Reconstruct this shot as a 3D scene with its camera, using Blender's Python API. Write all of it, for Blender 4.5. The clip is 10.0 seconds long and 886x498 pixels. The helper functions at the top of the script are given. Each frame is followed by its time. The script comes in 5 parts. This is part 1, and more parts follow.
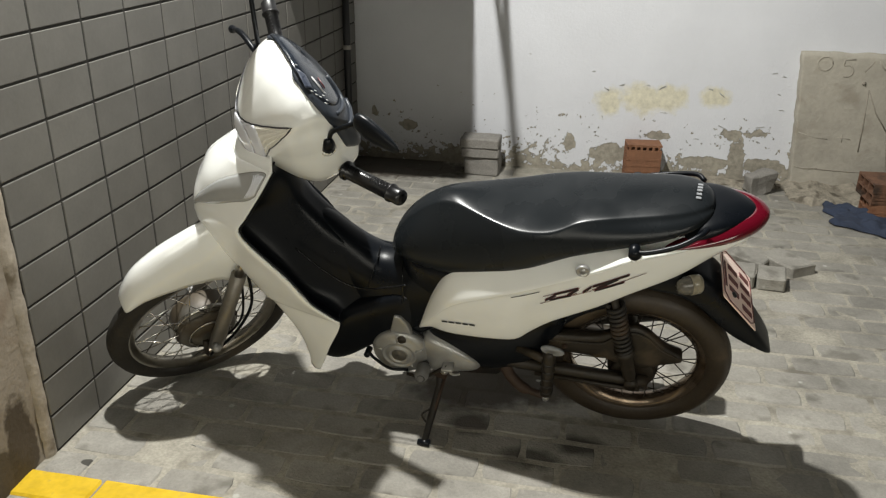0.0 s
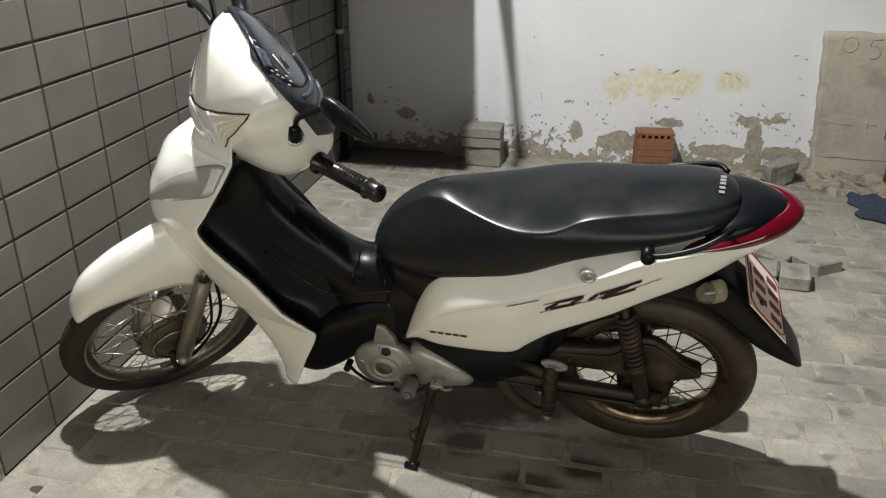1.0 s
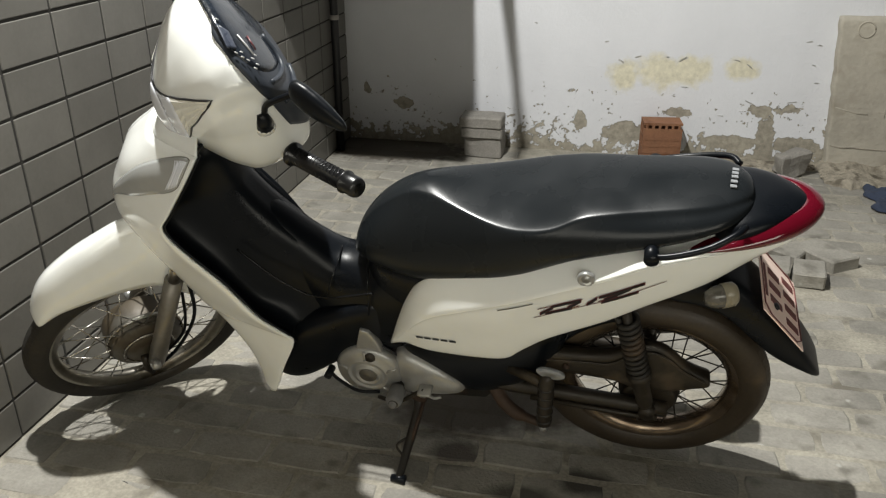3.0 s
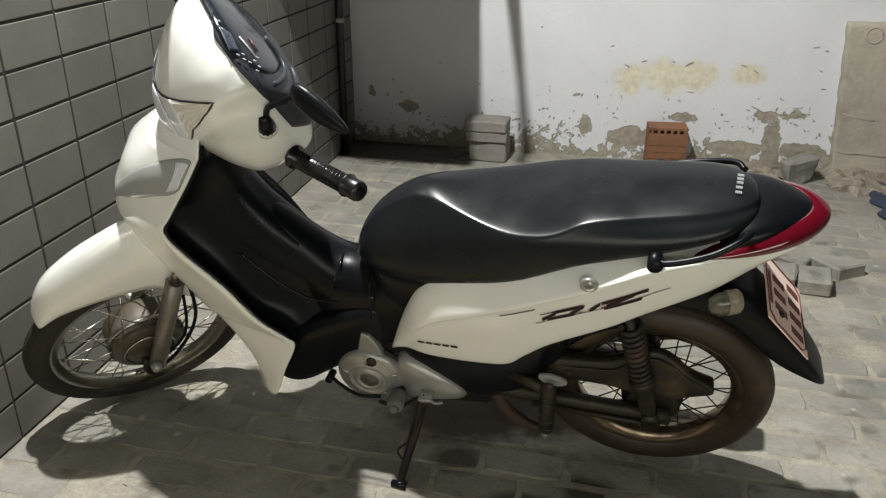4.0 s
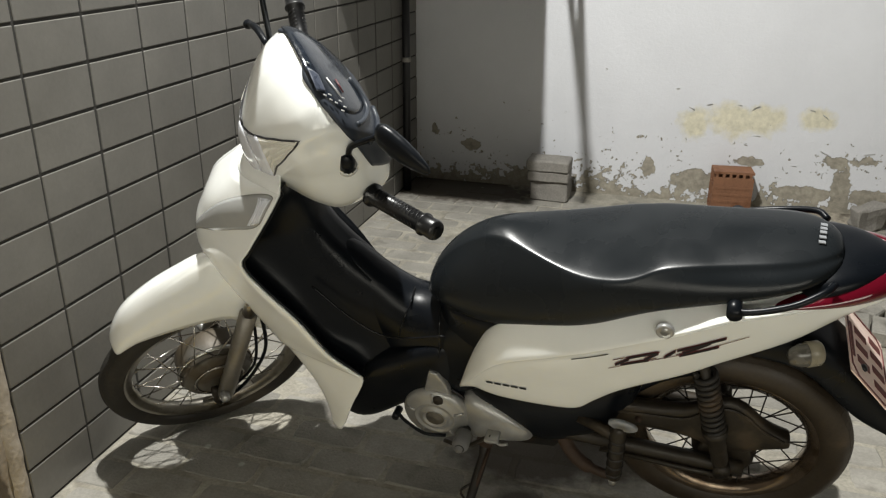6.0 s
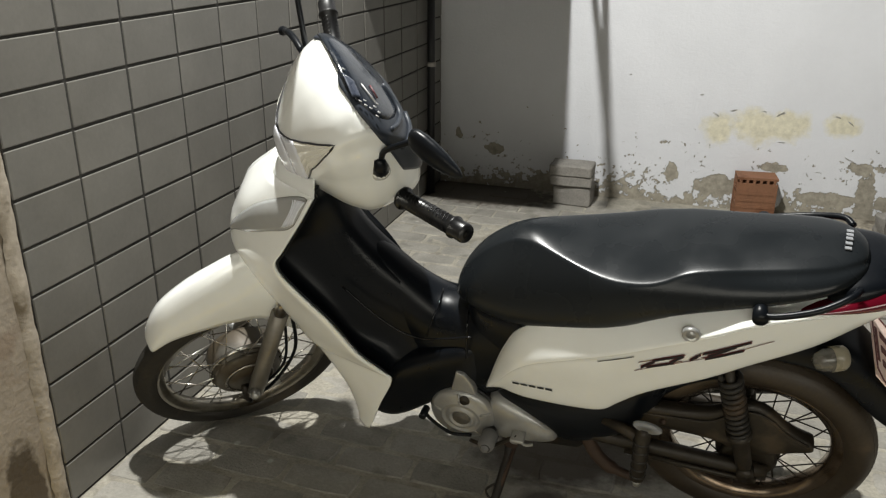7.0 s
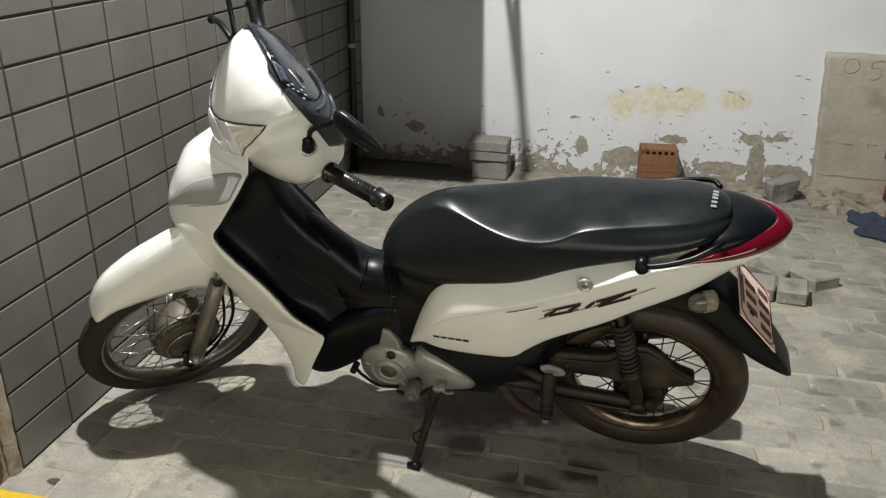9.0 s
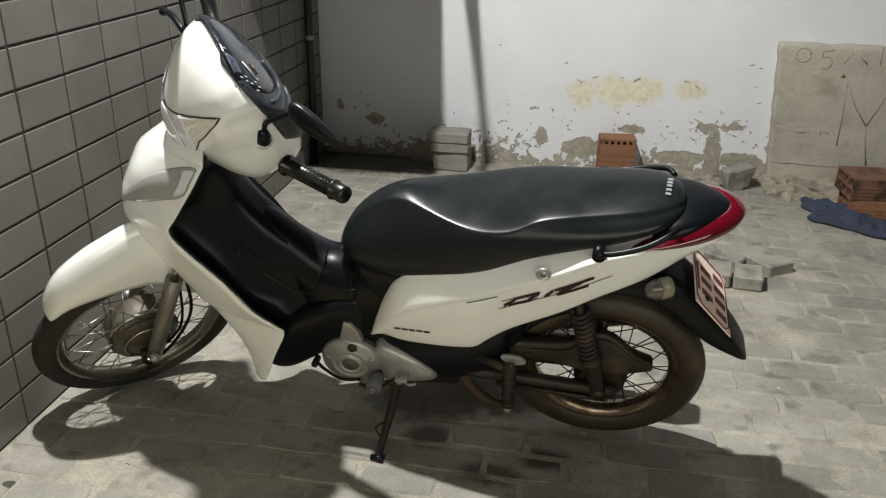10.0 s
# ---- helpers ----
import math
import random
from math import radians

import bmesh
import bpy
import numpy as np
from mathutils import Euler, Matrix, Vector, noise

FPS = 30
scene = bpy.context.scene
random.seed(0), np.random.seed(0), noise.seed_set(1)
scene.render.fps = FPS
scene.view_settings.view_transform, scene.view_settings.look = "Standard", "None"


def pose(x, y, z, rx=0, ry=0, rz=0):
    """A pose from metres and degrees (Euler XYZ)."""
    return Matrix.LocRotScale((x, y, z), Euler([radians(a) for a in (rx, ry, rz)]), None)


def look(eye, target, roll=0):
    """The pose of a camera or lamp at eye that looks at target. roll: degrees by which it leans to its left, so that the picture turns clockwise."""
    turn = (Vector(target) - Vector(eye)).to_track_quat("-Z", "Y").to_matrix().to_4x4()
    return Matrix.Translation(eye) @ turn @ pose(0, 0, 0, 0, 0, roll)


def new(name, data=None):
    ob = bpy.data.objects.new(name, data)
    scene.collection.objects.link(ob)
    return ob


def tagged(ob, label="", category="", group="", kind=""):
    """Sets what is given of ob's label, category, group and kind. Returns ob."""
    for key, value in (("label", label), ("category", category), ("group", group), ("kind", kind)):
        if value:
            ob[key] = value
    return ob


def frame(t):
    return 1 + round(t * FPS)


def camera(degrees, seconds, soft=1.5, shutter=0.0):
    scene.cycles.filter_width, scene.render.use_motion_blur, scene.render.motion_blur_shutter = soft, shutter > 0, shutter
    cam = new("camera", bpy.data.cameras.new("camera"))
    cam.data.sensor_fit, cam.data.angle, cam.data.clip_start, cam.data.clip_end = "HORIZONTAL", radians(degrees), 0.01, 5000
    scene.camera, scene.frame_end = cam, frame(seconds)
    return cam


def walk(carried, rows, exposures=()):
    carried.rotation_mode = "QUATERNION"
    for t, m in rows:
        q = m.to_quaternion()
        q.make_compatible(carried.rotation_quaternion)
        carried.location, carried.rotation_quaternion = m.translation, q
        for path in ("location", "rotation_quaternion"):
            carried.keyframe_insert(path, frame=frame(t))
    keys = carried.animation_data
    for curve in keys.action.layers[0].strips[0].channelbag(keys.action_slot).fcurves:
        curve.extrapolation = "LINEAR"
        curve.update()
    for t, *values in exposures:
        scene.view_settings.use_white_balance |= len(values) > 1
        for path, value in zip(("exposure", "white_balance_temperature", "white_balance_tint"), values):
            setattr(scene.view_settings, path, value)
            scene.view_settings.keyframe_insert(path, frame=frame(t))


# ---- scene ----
# ---------------------------------------------------------------- camera
cam = camera(57.10, 10.0, soft=1.25)
ROWS = [
    (0.0, 1.3459, -1.7576, 1.3726, 10.927, -23.296, 0.640),
    (0.5, 1.3501, -1.6124, 1.3288, 11.372, -23.642, 0.346),
    (1.0, 1.3507, -1.5263, 1.3029, 11.624, -23.969, 0.107),
    (1.5, 1.3564, -1.4755, 1.2856, 11.799, -24.196, -0.067),
    (2.0, 1.3617, -1.4229, 1.2696, 12.021, -24.457, -0.192),
    (2.5, 1.3633, -1.3994, 1.2627, 12.120, -24.570, -0.186),
    (4.0, 1.3681, -1.3751, 1.2569, 12.576, -24.329, 0.144),
    (4.5, 1.3640, -1.3775, 1.2596, 13.164, -23.732, 0.217),
    (5.0, 1.3526, -1.3810, 1.2622, 14.130, -22.943, 0.240),
    (5.5, 1.3371, -1.3869, 1.2652, 15.194, -22.204, 0.310),
    (7.0, 1.3136, -1.4264, 1.2773, 17.799, -21.588, 0.338),
    (7.5, 1.3247, -1.4970, 1.2988, 17.040, -21.839, 0.517),
    (8.0, 1.3427, -1.5415, 1.3105, 15.616, -22.309, 0.654),
    (8.5, 1.3644, -1.5704, 1.3159, 14.000, -22.724, 0.691),
    (9.0, 1.3741, -1.6004, 1.3246, 12.232, -23.070, 0.802),
    (9.5, 1.3817, -1.6110, 1.3258, 10.699, -23.298, 0.892),
    (10.0, 1.3861, -1.5995, 1.3219, 9.504, -23.545, 0.932),
]


def aim(x, y, z, yaw, pitch, roll):
    return pose(x, y, z, 0, 0, yaw) @ pose(0, 0, 0, 90 + pitch) @ pose(0, 0, 0, 0, 0, roll)


walk(cam, [(t, aim(x, y, z, yaw, pitch, roll)) for t, x, y, z, yaw, pitch, roll in ROWS])
scene.view_settings.exposure = 0.0

# ---------------------------------------------------------------- world and lamp
world = bpy.data.worlds.new("night_sky")
scene.world = world
world.use_nodes = True
world.node_tree.nodes["Background"].inputs[0].default_value = (0.80, 0.86, 1.0, 1)
world.node_tree.nodes["Background"].inputs[1].default_value = 0.001

# floodlight above the bike, facing down
flood = bpy.data.lights.new("flood_light", "AREA")
flood.shape, flood.size, flood.energy, flood.color = "DISK", 0.085, 160, (1.0, 0.995, 0.95)
new("flood_light", flood).matrix_world = look((0.58, 0.12, 3.30), (1.15, 0.80, 0.0))
# soft fill added behind the camera, with no lamp known to stand there
soft_fill = bpy.data.lights.new("soft_fill_light", "AREA")
soft_fill.shape, soft_fill.size, soft_fill.size_y, soft_fill.energy, soft_fill.color = "RECTANGLE", 2.8, 0.6, 9.5, (1.0, 0.965, 0.84)
soft_fill.spread = radians(120)
new("soft_fill_light", soft_fill).matrix_world = look((1.75, -1.95, 0.90), (1.20, 0.35, 0.75))



# ---------------------------------------------------------------- materials
def mat(name, colour, rough=0.5, metal=0.0, vary=0.12, scale=8.0, bump=0.0, fine=60.0, per_object=0.0, coat=0.0, dirt=None, dirt_at=0.58, dirt_scale=5.0, spec=0.5, stain=0.0, blobs=(), specks=None):
    """Principled surface with colour variation at two scales, bump, wear patches and a shift from piece to piece."""
    m = bpy.data.materials.new(name)
    m.use_nodes = True
    nt = m.node_tree
    p = nt.nodes["Principled BSDF"]
    p.inputs["Roughness"].default_value = rough
    p.inputs["Metallic"].default_value = metal
    p.inputs["Coat Weight"].default_value = coat
    p.inputs["Coat Roughness"].default_value = 0.06
    p.inputs["Specular IOR Level"].default_value = spec
    tc = nt.nodes.new("ShaderNodeTexCoord")
    add = nt.nodes.new("ShaderNodeVectorMath")
    nt.links.new(tc.outputs["Object"], add.inputs[0])
    info = nt.nodes.new("ShaderNodeObjectInfo")
    mul = nt.nodes.new("ShaderNodeMath")
    mul.operation, mul.inputs[1].default_value = "MULTIPLY", 37.0
    nt.links.new(info.outputs["Random"], mul.inputs[0])
    if per_object:
        nt.links.new(mul.outputs[0], add.inputs[1])

    def noise_tex(s, detail):
        n = nt.nodes.new("ShaderNodeTexNoise")
        n.inputs["Scale"].default_value, n.inputs["Detail"].default_value = s, detail
        nt.links.new(add.outputs[0], n.inputs["Vector"])
        return n

    big, small = noise_tex(scale, 5.0), noise_tex(fine, 3.0)
    mix = nt.nodes.new("ShaderNodeMath")
    mix.operation, mix.inputs[1].default_value = "MULTIPLY_ADD", 0.45
    nt.links.new(small.outputs[0], mix.inputs[0])
    half = nt.nodes.new("ShaderNodeMath")
    half.operation, half.inputs[1].default_value = "MULTIPLY", 0.55
    nt.links.new(big.outputs[0], half.inputs[0])
    nt.links.new(half.outputs[0], mix.inputs[2])
    rng = nt.nodes.new("ShaderNodeMapRange")
    rng.inputs["From Min"].default_value, rng.inputs["From Max"].default_value = 0.3, 0.7
    rng.inputs["To Min"].default_value, rng.inputs["To Max"].default_value = 1 - vary, 1 + vary
    nt.links.new(mix.outputs[0], rng.inputs["Value"])
    value = rng.outputs[0]
    if per_object:
        pr = nt.nodes.new("ShaderNodeMapRange")
        pr.inputs["To Min"].default_value, pr.inputs["To Max"].default_value = 1 - per_object, 1 + per_object
        nt.links.new(info.outputs["Random"], pr.inputs["Value"])
        mm = nt.nodes.new("ShaderNodeMath")
        mm.operation = "MULTIPLY"
        nt.links.new(value, mm.inputs[0])
        nt.links.new(pr.outputs[0], mm.inputs[1])
        value = mm.outputs[0]
    col = nt.nodes.new("ShaderNodeVectorMath")
    col.operation, col.inputs[0].default_value = "SCALE", colour
    nt.links.new(value, col.inputs["Scale"])
    out = col.outputs[0]
    if dirt:
        d = noise_tex(dirt_scale, 6.0)
        dr = nt.nodes.new("ShaderNodeMapRange")
        dr.inputs["From Min"].default_value, dr.inputs["From Max"].default_value = dirt_at, dirt_at + 0.12
        nt.links.new(d.outputs[0], dr.inputs["Value"])
        mx = nt.nodes.new("ShaderNodeMix")
        mx.data_type = "RGBA"
        nt.links.new(dr.outputs[0], mx.inputs[0])
        nt.links.new(out, mx.inputs[6])
        mx.inputs[7].default_value = (*dirt, 1)
        out = mx.outputs[2]
    geo = nt.nodes.new("ShaderNodeNewGeometry")

    def blend(f, a, b):
        n = nt.nodes.new("ShaderNodeMix")
        n.data_type = "RGBA"
        nt.links.new(f, n.inputs[0])
        nt.links.new(a, n.inputs[6])
        n.inputs[7].default_value = (*b, 1)
        return n.outputs[2]

    if stain:
        # broad stains that run on from piece to piece
        wn = nt.nodes.new("ShaderNodeTexNoise")
        wn.inputs["Scale"].default_value, wn.inputs["Detail"].default_value, wn.inputs["Roughness"].default_value = 4.5, 7.0, 0.66
        nt.links.new(geo.outputs["Position"], wn.inputs["Vector"])
        wr = nt.nodes.new("ShaderNodeMapRange")
        wr.inputs["From Min"].default_value, wr.inputs["From Max"].default_value = 0.32, 0.68
        wr.inputs["To Min"].default_value, wr.inputs["To Max"].default_value = 1 - stain, 1 + stain
        nt.links.new(wn.outputs[0], wr.inputs["Value"])
        sc = nt.nodes.new("ShaderNodeVectorMath")
        sc.operation = "SCALE"
        nt.links.new(out, sc.inputs[0])
        nt.links.new(wr.outputs[0], sc.inputs["Scale"])
        out = sc.outputs[0]
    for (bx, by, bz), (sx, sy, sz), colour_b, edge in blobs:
        # a stain or painted patch of shade: an uneven ellipsoid round a place
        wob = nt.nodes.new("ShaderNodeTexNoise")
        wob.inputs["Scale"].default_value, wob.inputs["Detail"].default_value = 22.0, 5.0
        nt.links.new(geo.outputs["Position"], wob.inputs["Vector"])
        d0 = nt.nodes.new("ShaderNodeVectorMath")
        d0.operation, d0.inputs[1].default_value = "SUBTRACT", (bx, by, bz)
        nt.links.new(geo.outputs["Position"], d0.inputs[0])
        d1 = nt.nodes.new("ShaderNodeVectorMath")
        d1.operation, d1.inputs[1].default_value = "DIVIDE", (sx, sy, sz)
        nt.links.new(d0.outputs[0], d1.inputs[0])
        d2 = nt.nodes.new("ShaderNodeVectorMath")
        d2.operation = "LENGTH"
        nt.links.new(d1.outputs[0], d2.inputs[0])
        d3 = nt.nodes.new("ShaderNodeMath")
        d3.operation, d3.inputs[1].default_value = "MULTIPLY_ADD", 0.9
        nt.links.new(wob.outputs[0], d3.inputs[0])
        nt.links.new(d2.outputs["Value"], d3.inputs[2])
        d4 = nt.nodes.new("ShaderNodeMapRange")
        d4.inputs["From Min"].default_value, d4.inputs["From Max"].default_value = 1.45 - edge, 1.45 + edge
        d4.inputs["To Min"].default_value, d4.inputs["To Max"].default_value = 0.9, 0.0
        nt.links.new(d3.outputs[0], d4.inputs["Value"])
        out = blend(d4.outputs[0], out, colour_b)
    if specks:
        # splashes of old paint
        vo = nt.nodes.new("ShaderNodeTexVoronoi")
        vo.inputs["Scale"].default_value = specks[1]
        nt.links.new(geo.outputs["Position"], vo.inputs["Vector"])
        v0 = nt.nodes.new("ShaderNodeMapRange")
        v0.inputs["From Min"].default_value, v0.inputs["From Max"].default_value = 0.05, 0.085
        v0.inputs["To Min"].default_value, v0.inputs["To Max"].default_value = 0.85, 0.0
        nt.links.new(vo.outputs["Distance"], v0.inputs["Value"])
        out = blend(v0.outputs[0], out, specks[0])
    nt.links.new(out, p.inputs["Base Color"])
    rr = nt.nodes.new("ShaderNodeMapRange")
    rr.inputs["From Min"].default_value, rr.inputs["From Max"].default_value = 0.3, 0.7
    rr.inputs["To Min"].default_value, rr.inputs["To Max"].default_value = max(0.02, rough - 0.08), min(1, rough + 0.08)
    nt.links.new(big.outputs[0], rr.inputs["Value"])
    nt.links.new(rr.outputs[0], p.inputs["Roughness"])
    if bump:
        b = nt.nodes.new("ShaderNodeBump")
        b.inputs["Strength"].default_value, b.inputs["Distance"].default_value = 1.0, bump
        nt.links.new(mix.outputs[0], b.inputs["Height"])
        nt.links.new(b.outputs[0], p.inputs["Normal"])
    return m


TILE = mat("glazed_grey_tile", (0.141, 0.135, 0.121), 0.38, vary=0.08, scale=3, fine=90, bump=0.0006, per_object=0.07, stain=0.13)
GROUT = mat("dark_grout", (0.035, 0.033, 0.03), 0.95, vary=0.3, scale=20, bump=0.001)
PLASTER = mat("stained_beige_plaster", (0.275, 0.235, 0.185), 0.9, vary=0.14, scale=5, fine=70, bump=0.004, dirt=(0.208, 0.164, 0.121), dirt_at=0.54, dirt_scale=9.0, stain=0.15, blobs=[((0, -0.298, 0.06), (0.3, 0.050, 0.185), (0.055, 0.040, 0.024), 0.09), ((0, -0.39, 0.0), (0.3, 0.11, 0.13), (0.060, 0.044, 0.022), 0.10)])
EDGE = mat("pale_mortar_edge", (0.36, 0.315, 0.255), 0.92, vary=0.2, scale=20, fine=90, bump=0.004, dirt=(0.190, 0.156, 0.112), dirt_at=0.60, dirt_scale=16)
OIL = (0.035, 0.032, 0.026)
# first patch paints the slab's shade in with the dirt of the corner
STAINS_AND_SHADE = [((0.25, 2.47, 0), (0.40, 0.20, 0.1), (0.075, 0.064, 0.050), 0.12), ((1.03, 0.345, 0), (0.17, 0.12, 0.1), (0.050, 0.040, 0.028), 0.22), ((1.21, 0.40, 0), (0.16, 0.11, 0.1), (0.050, 0.040, 0.028), 0.22), ((1.375, 0.120, 0), (0.070, 0.045, 0.1), OIL, 0.36), ((1.240, 0.035, 0), (0.080, 0.042, 0.1), (0.06, 0.055, 0.045), 0.30), ((1.06, 0.155, 0), (0.06, 0.05, 0.1), (0.07, 0.06, 0.05), 0.3), ((0.105, -0.225, 0), (0.018, 0.012, 0.1), OIL, 0.08), ((0.335, -0.105, 0), (0.016, 0.010, 0.1), OIL, 0.05), ((0.255, -0.150, 0), (0.012, 0.007, 0.1), OIL, 0.05)]
PAVER = mat("grey_concrete_paver", (0.258, 0.245, 0.215), 0.82, vary=0.20, scale=9, fine=130, bump=0.005, per_object=0.13, dirt=(0.164, 0.154, 0.131), dirt_at=0.58, dirt_scale=9, stain=0.24, blobs=STAINS_AND_SHADE, specks=((0.44, 0.43, 0.39), 8.0))
# patches two and three: oil under the engine, with the bike's shade painted in
SAND = mat("sandy_joint_fill", (0.300, 0.280, 0.232), 0.95, vary=0.35, scale=11, fine=120, bump=0.004, dirt=(0.164, 0.149, 0.121), dirt_at=0.56, dirt_scale=7, stain=0.2, blobs=STAINS_AND_SHADE[:3])
YELLOW = mat("worn_yellow_road_paint", (0.64, 0.42, 0.013), 0.6, vary=0.16, scale=14, bump=0.002, dirt=(0.34, 0.25, 0.07), dirt_at=0.62, dirt_scale=14)
# dark tone chosen to cut bounced light, used only on unseen surfaces
BOUNCE_DARK = mat("bounce_dark_plaster", (0.10, 0.09, 0.075), 0.95, vary=0.2, scale=3, fine=50, bump=0.003, stain=0.2)
CEMENT = mat("rough_beige_cement", (0.398, 0.370, 0.311), 0.92, vary=0.12, scale=7, fine=55, bump=0.006, dirt=(0.320, 0.290, 0.234), dirt_at=0.57, dirt_scale=8, stain=0.07)
SPILL = mat("crumbled_mortar", (0.285, 0.255, 0.203), 0.95, vary=0.3, scale=22, fine=70, bump=0.02, dirt=(0.121, 0.104, 0.078), dirt_at=0.52, dirt_scale=14)
BLOCK = mat("grey_concrete_block", (0.229, 0.216, 0.195), 0.92, vary=0.28, scale=14, fine=120, bump=0.004)
BRICK = mat("orange_hollow_clay", (0.216, 0.102, 0.054), 0.85, vary=0.22, scale=12, fine=90, bump=0.002, dirt=(0.147, 0.061, 0.028), dirt_at=0.55, dirt_scale=10)
BRICKDARK = mat("scorched_hollow_clay", (0.147, 0.074, 0.043), 0.85, vary=0.3, scale=12, fine=90, bump=0.002, dirt=(0.043, 0.026, 0.017), dirt_at=0.48, dirt_scale=9)
CLOTH = mat("dark_blue_cloth", (0.028, 0.038, 0.065), 0.95, vary=0.25, scale=14, fine=200, bump=0.002)
PIPE = mat("black_plastic_pipe", (0.012, 0.012, 0.013), 0.4, vary=0.1)
FAINT = mat("faint_scored_groove", (0.368, 0.341, 0.284), 0.95, vary=0.2)
SCRATCH = mat("scratched_groove", (0.294, 0.268, 0.221), 0.95, vary=0.2)


def peeling_wall():
    """White paint that has flaked off in patches near the ground, with yellow older paint and grey mortar below."""
    m = bpy.data.materials.new("peeling_white_paint")
    m.use_nodes = True
    nt, L = m.node_tree, m.node_tree.links
    p = nt.nodes["Principled BSDF"]
    p.inputs["Roughness"].default_value = 0.75
    tc = nt.nodes.new("ShaderNodeTexCoord")
    sep = nt.nodes.new("ShaderNodeSeparateXYZ")
    L.new(tc.outputs["Object"], sep.inputs[0])

    def nz(scale, detail=6.0, rough=0.6):
        n = nt.nodes.new("ShaderNodeTexNoise")
        n.inputs["Scale"].default_value, n.inputs["Detail"].default_value, n.inputs["Roughness"].default_value = scale, detail, rough
        L.new(tc.outputs["Object"], n.inputs["Vector"])
        return n.outputs[0]

    def op(kind, a, b):
        n = nt.nodes.new("ShaderNodeMath")
        n.operation = kind
        for i, v in enumerate((a, b)):
            if isinstance(v, (int, float)):
                n.inputs[i].default_value = v
            else:
                L.new(v, n.inputs[i])
        return n.outputs[0]

    def ramp(v, a, b, lo=0.0, hi=1.0):
        n = nt.nodes.new("ShaderNodeMapRange")
        n.inputs["From Min"].default_value, n.inputs["From Max"].default_value = a, b
        n.inputs["To Min"].default_value, n.inputs["To Max"].default_value = lo, hi
        L.new(v, n.inputs["Value"])
        return n.outputs[0]

    def blob(cx, cz, rx, rz):
        dx = op("DIVIDE", op("SUBTRACT", sep.outputs[0], cx), rx)
        dz = op("DIVIDE", op("SUBTRACT", sep.outputs[2], cz), rz)
        d = op("SQRT", op("ADD", op("MULTIPLY", dx, dx), op("MULTIPLY", dz, dz)), 0)
        return ramp(d, 0.35, 1.35, 1.0, 0.0)

    def colour_mix(f, a, b):
        n = nt.nodes.new("ShaderNodeMix")
        n.data_type = "RGBA"
        L.new(f, n.inputs[0])
        for i, v in ((6, a), (7, b)):
            if isinstance(v, tuple):
                n.inputs[i].default_value = (*v, 1)
            else:
                L.new(v, n.inputs[i])
        return n.outputs[2]

    flakes = nz(9.0)
    flakes2 = nz(40.0, 5.0)
    low = ramp(sep.outputs[2], 0.015, 0.21, 0.31, 0.0)
    spots = None
    for b in MORTAR_PATCHES:
        v = blob(*b)
        spots = v if spots is None else op("MAXIMUM", spots, v)
    grey = ramp(op("ADD", op("ADD", op("MULTIPLY", flakes, 0.55), op("MULTIPLY", flakes2, 0.45)), op("ADD", low, op("MULTIPLY", spots, 0.36))), 0.735, 0.745)
    chip_zone = ramp(sep.outputs[2], 0.26, 0.60, 0.105, 0.0)
    chips = ramp(op("ADD", op("ADD", op("MULTIPLY", nz(34.0, 4.0), 0.72), op("MULTIPLY", nz(6.0, 2.0), 0.30)), chip_zone), 0.735, 0.745)
    grey = op("MAXIMUM", grey, chips)
    yel = None
    for b in YELLOW_PATCHES:
        v = blob(*b)
        yel = v if yel is None else op("MAXIMUM", yel, v)
    yellow = ramp(op("ADD", op("MULTIPLY", nz(12.0, 7.0, 0.7), 0.75), op("MULTIPLY", yel, 0.44)), 0.52, 0.74)
    tone = ramp(nz(2.2), 0.3, 0.7, 0.94, 1.04)
    white = nt.nodes.new("ShaderNodeVectorMath")
    white.operation, white.inputs[0].default_value = "SCALE", (0.683, 0.692, 0.722)
    L.new(tone, white.inputs["Scale"])
    mort = nt.nodes.new("ShaderNodeVectorMath")
    mort.operation, mort.inputs[0].default_value = "SCALE", (0.307, 0.281, 0.229)
    L.new(ramp(flakes2, 0.3, 0.7, 0.7, 1.3), mort.inputs["Scale"])
    older = nt.nodes.new("ShaderNodeVectorMath")
    older.operation, older.inputs[0].default_value = "SCALE", (0.655, 0.620, 0.485)
    L.new(ramp(flakes2, 0.3, 0.7, 0.85, 1.12), older.inputs["Scale"])
    c = colour_mix(yellow, white.outputs[0], older.outputs[0])
    c = colour_mix(grey, c, mort.outputs[0])
    L.new(c, p.inputs["Base Color"])
    h = op("SUBTRACT", op("MULTIPLY", nz(60.0), 0.25), op("MAXIMUM", grey, op("MULTIPLY", yellow, 0.10)))
    b = nt.nodes.new("ShaderNodeBump")
    b.inputs["Distance"].default_value = 0.009
    L.new(h, b.inputs["Height"])
    L.new(b.outputs[0], p.inputs["Normal"])
    return m


# centre x, centre z, half width, half height of the bare spots on the back wall
MORTAR_PATCHES = [(2.025, 0.250, 0.085, 0.040), (2.155, 0.262, 0.105, 0.036), (2.075, 0.14, 0.042, 0.16), (1.66, 0.222, 0.11, 0.026), (2.22, 0.095, 0.10, 0.035), (1.92, 0.09, 0.12, 0.03), (1.42, 0.12, 0.10, 0.05), (1.20, 0.16, 0.03, 0.05), (0.30, 0.20, 0.06, 0.03), (0.10, 0.27, 0.03, 0.06)]
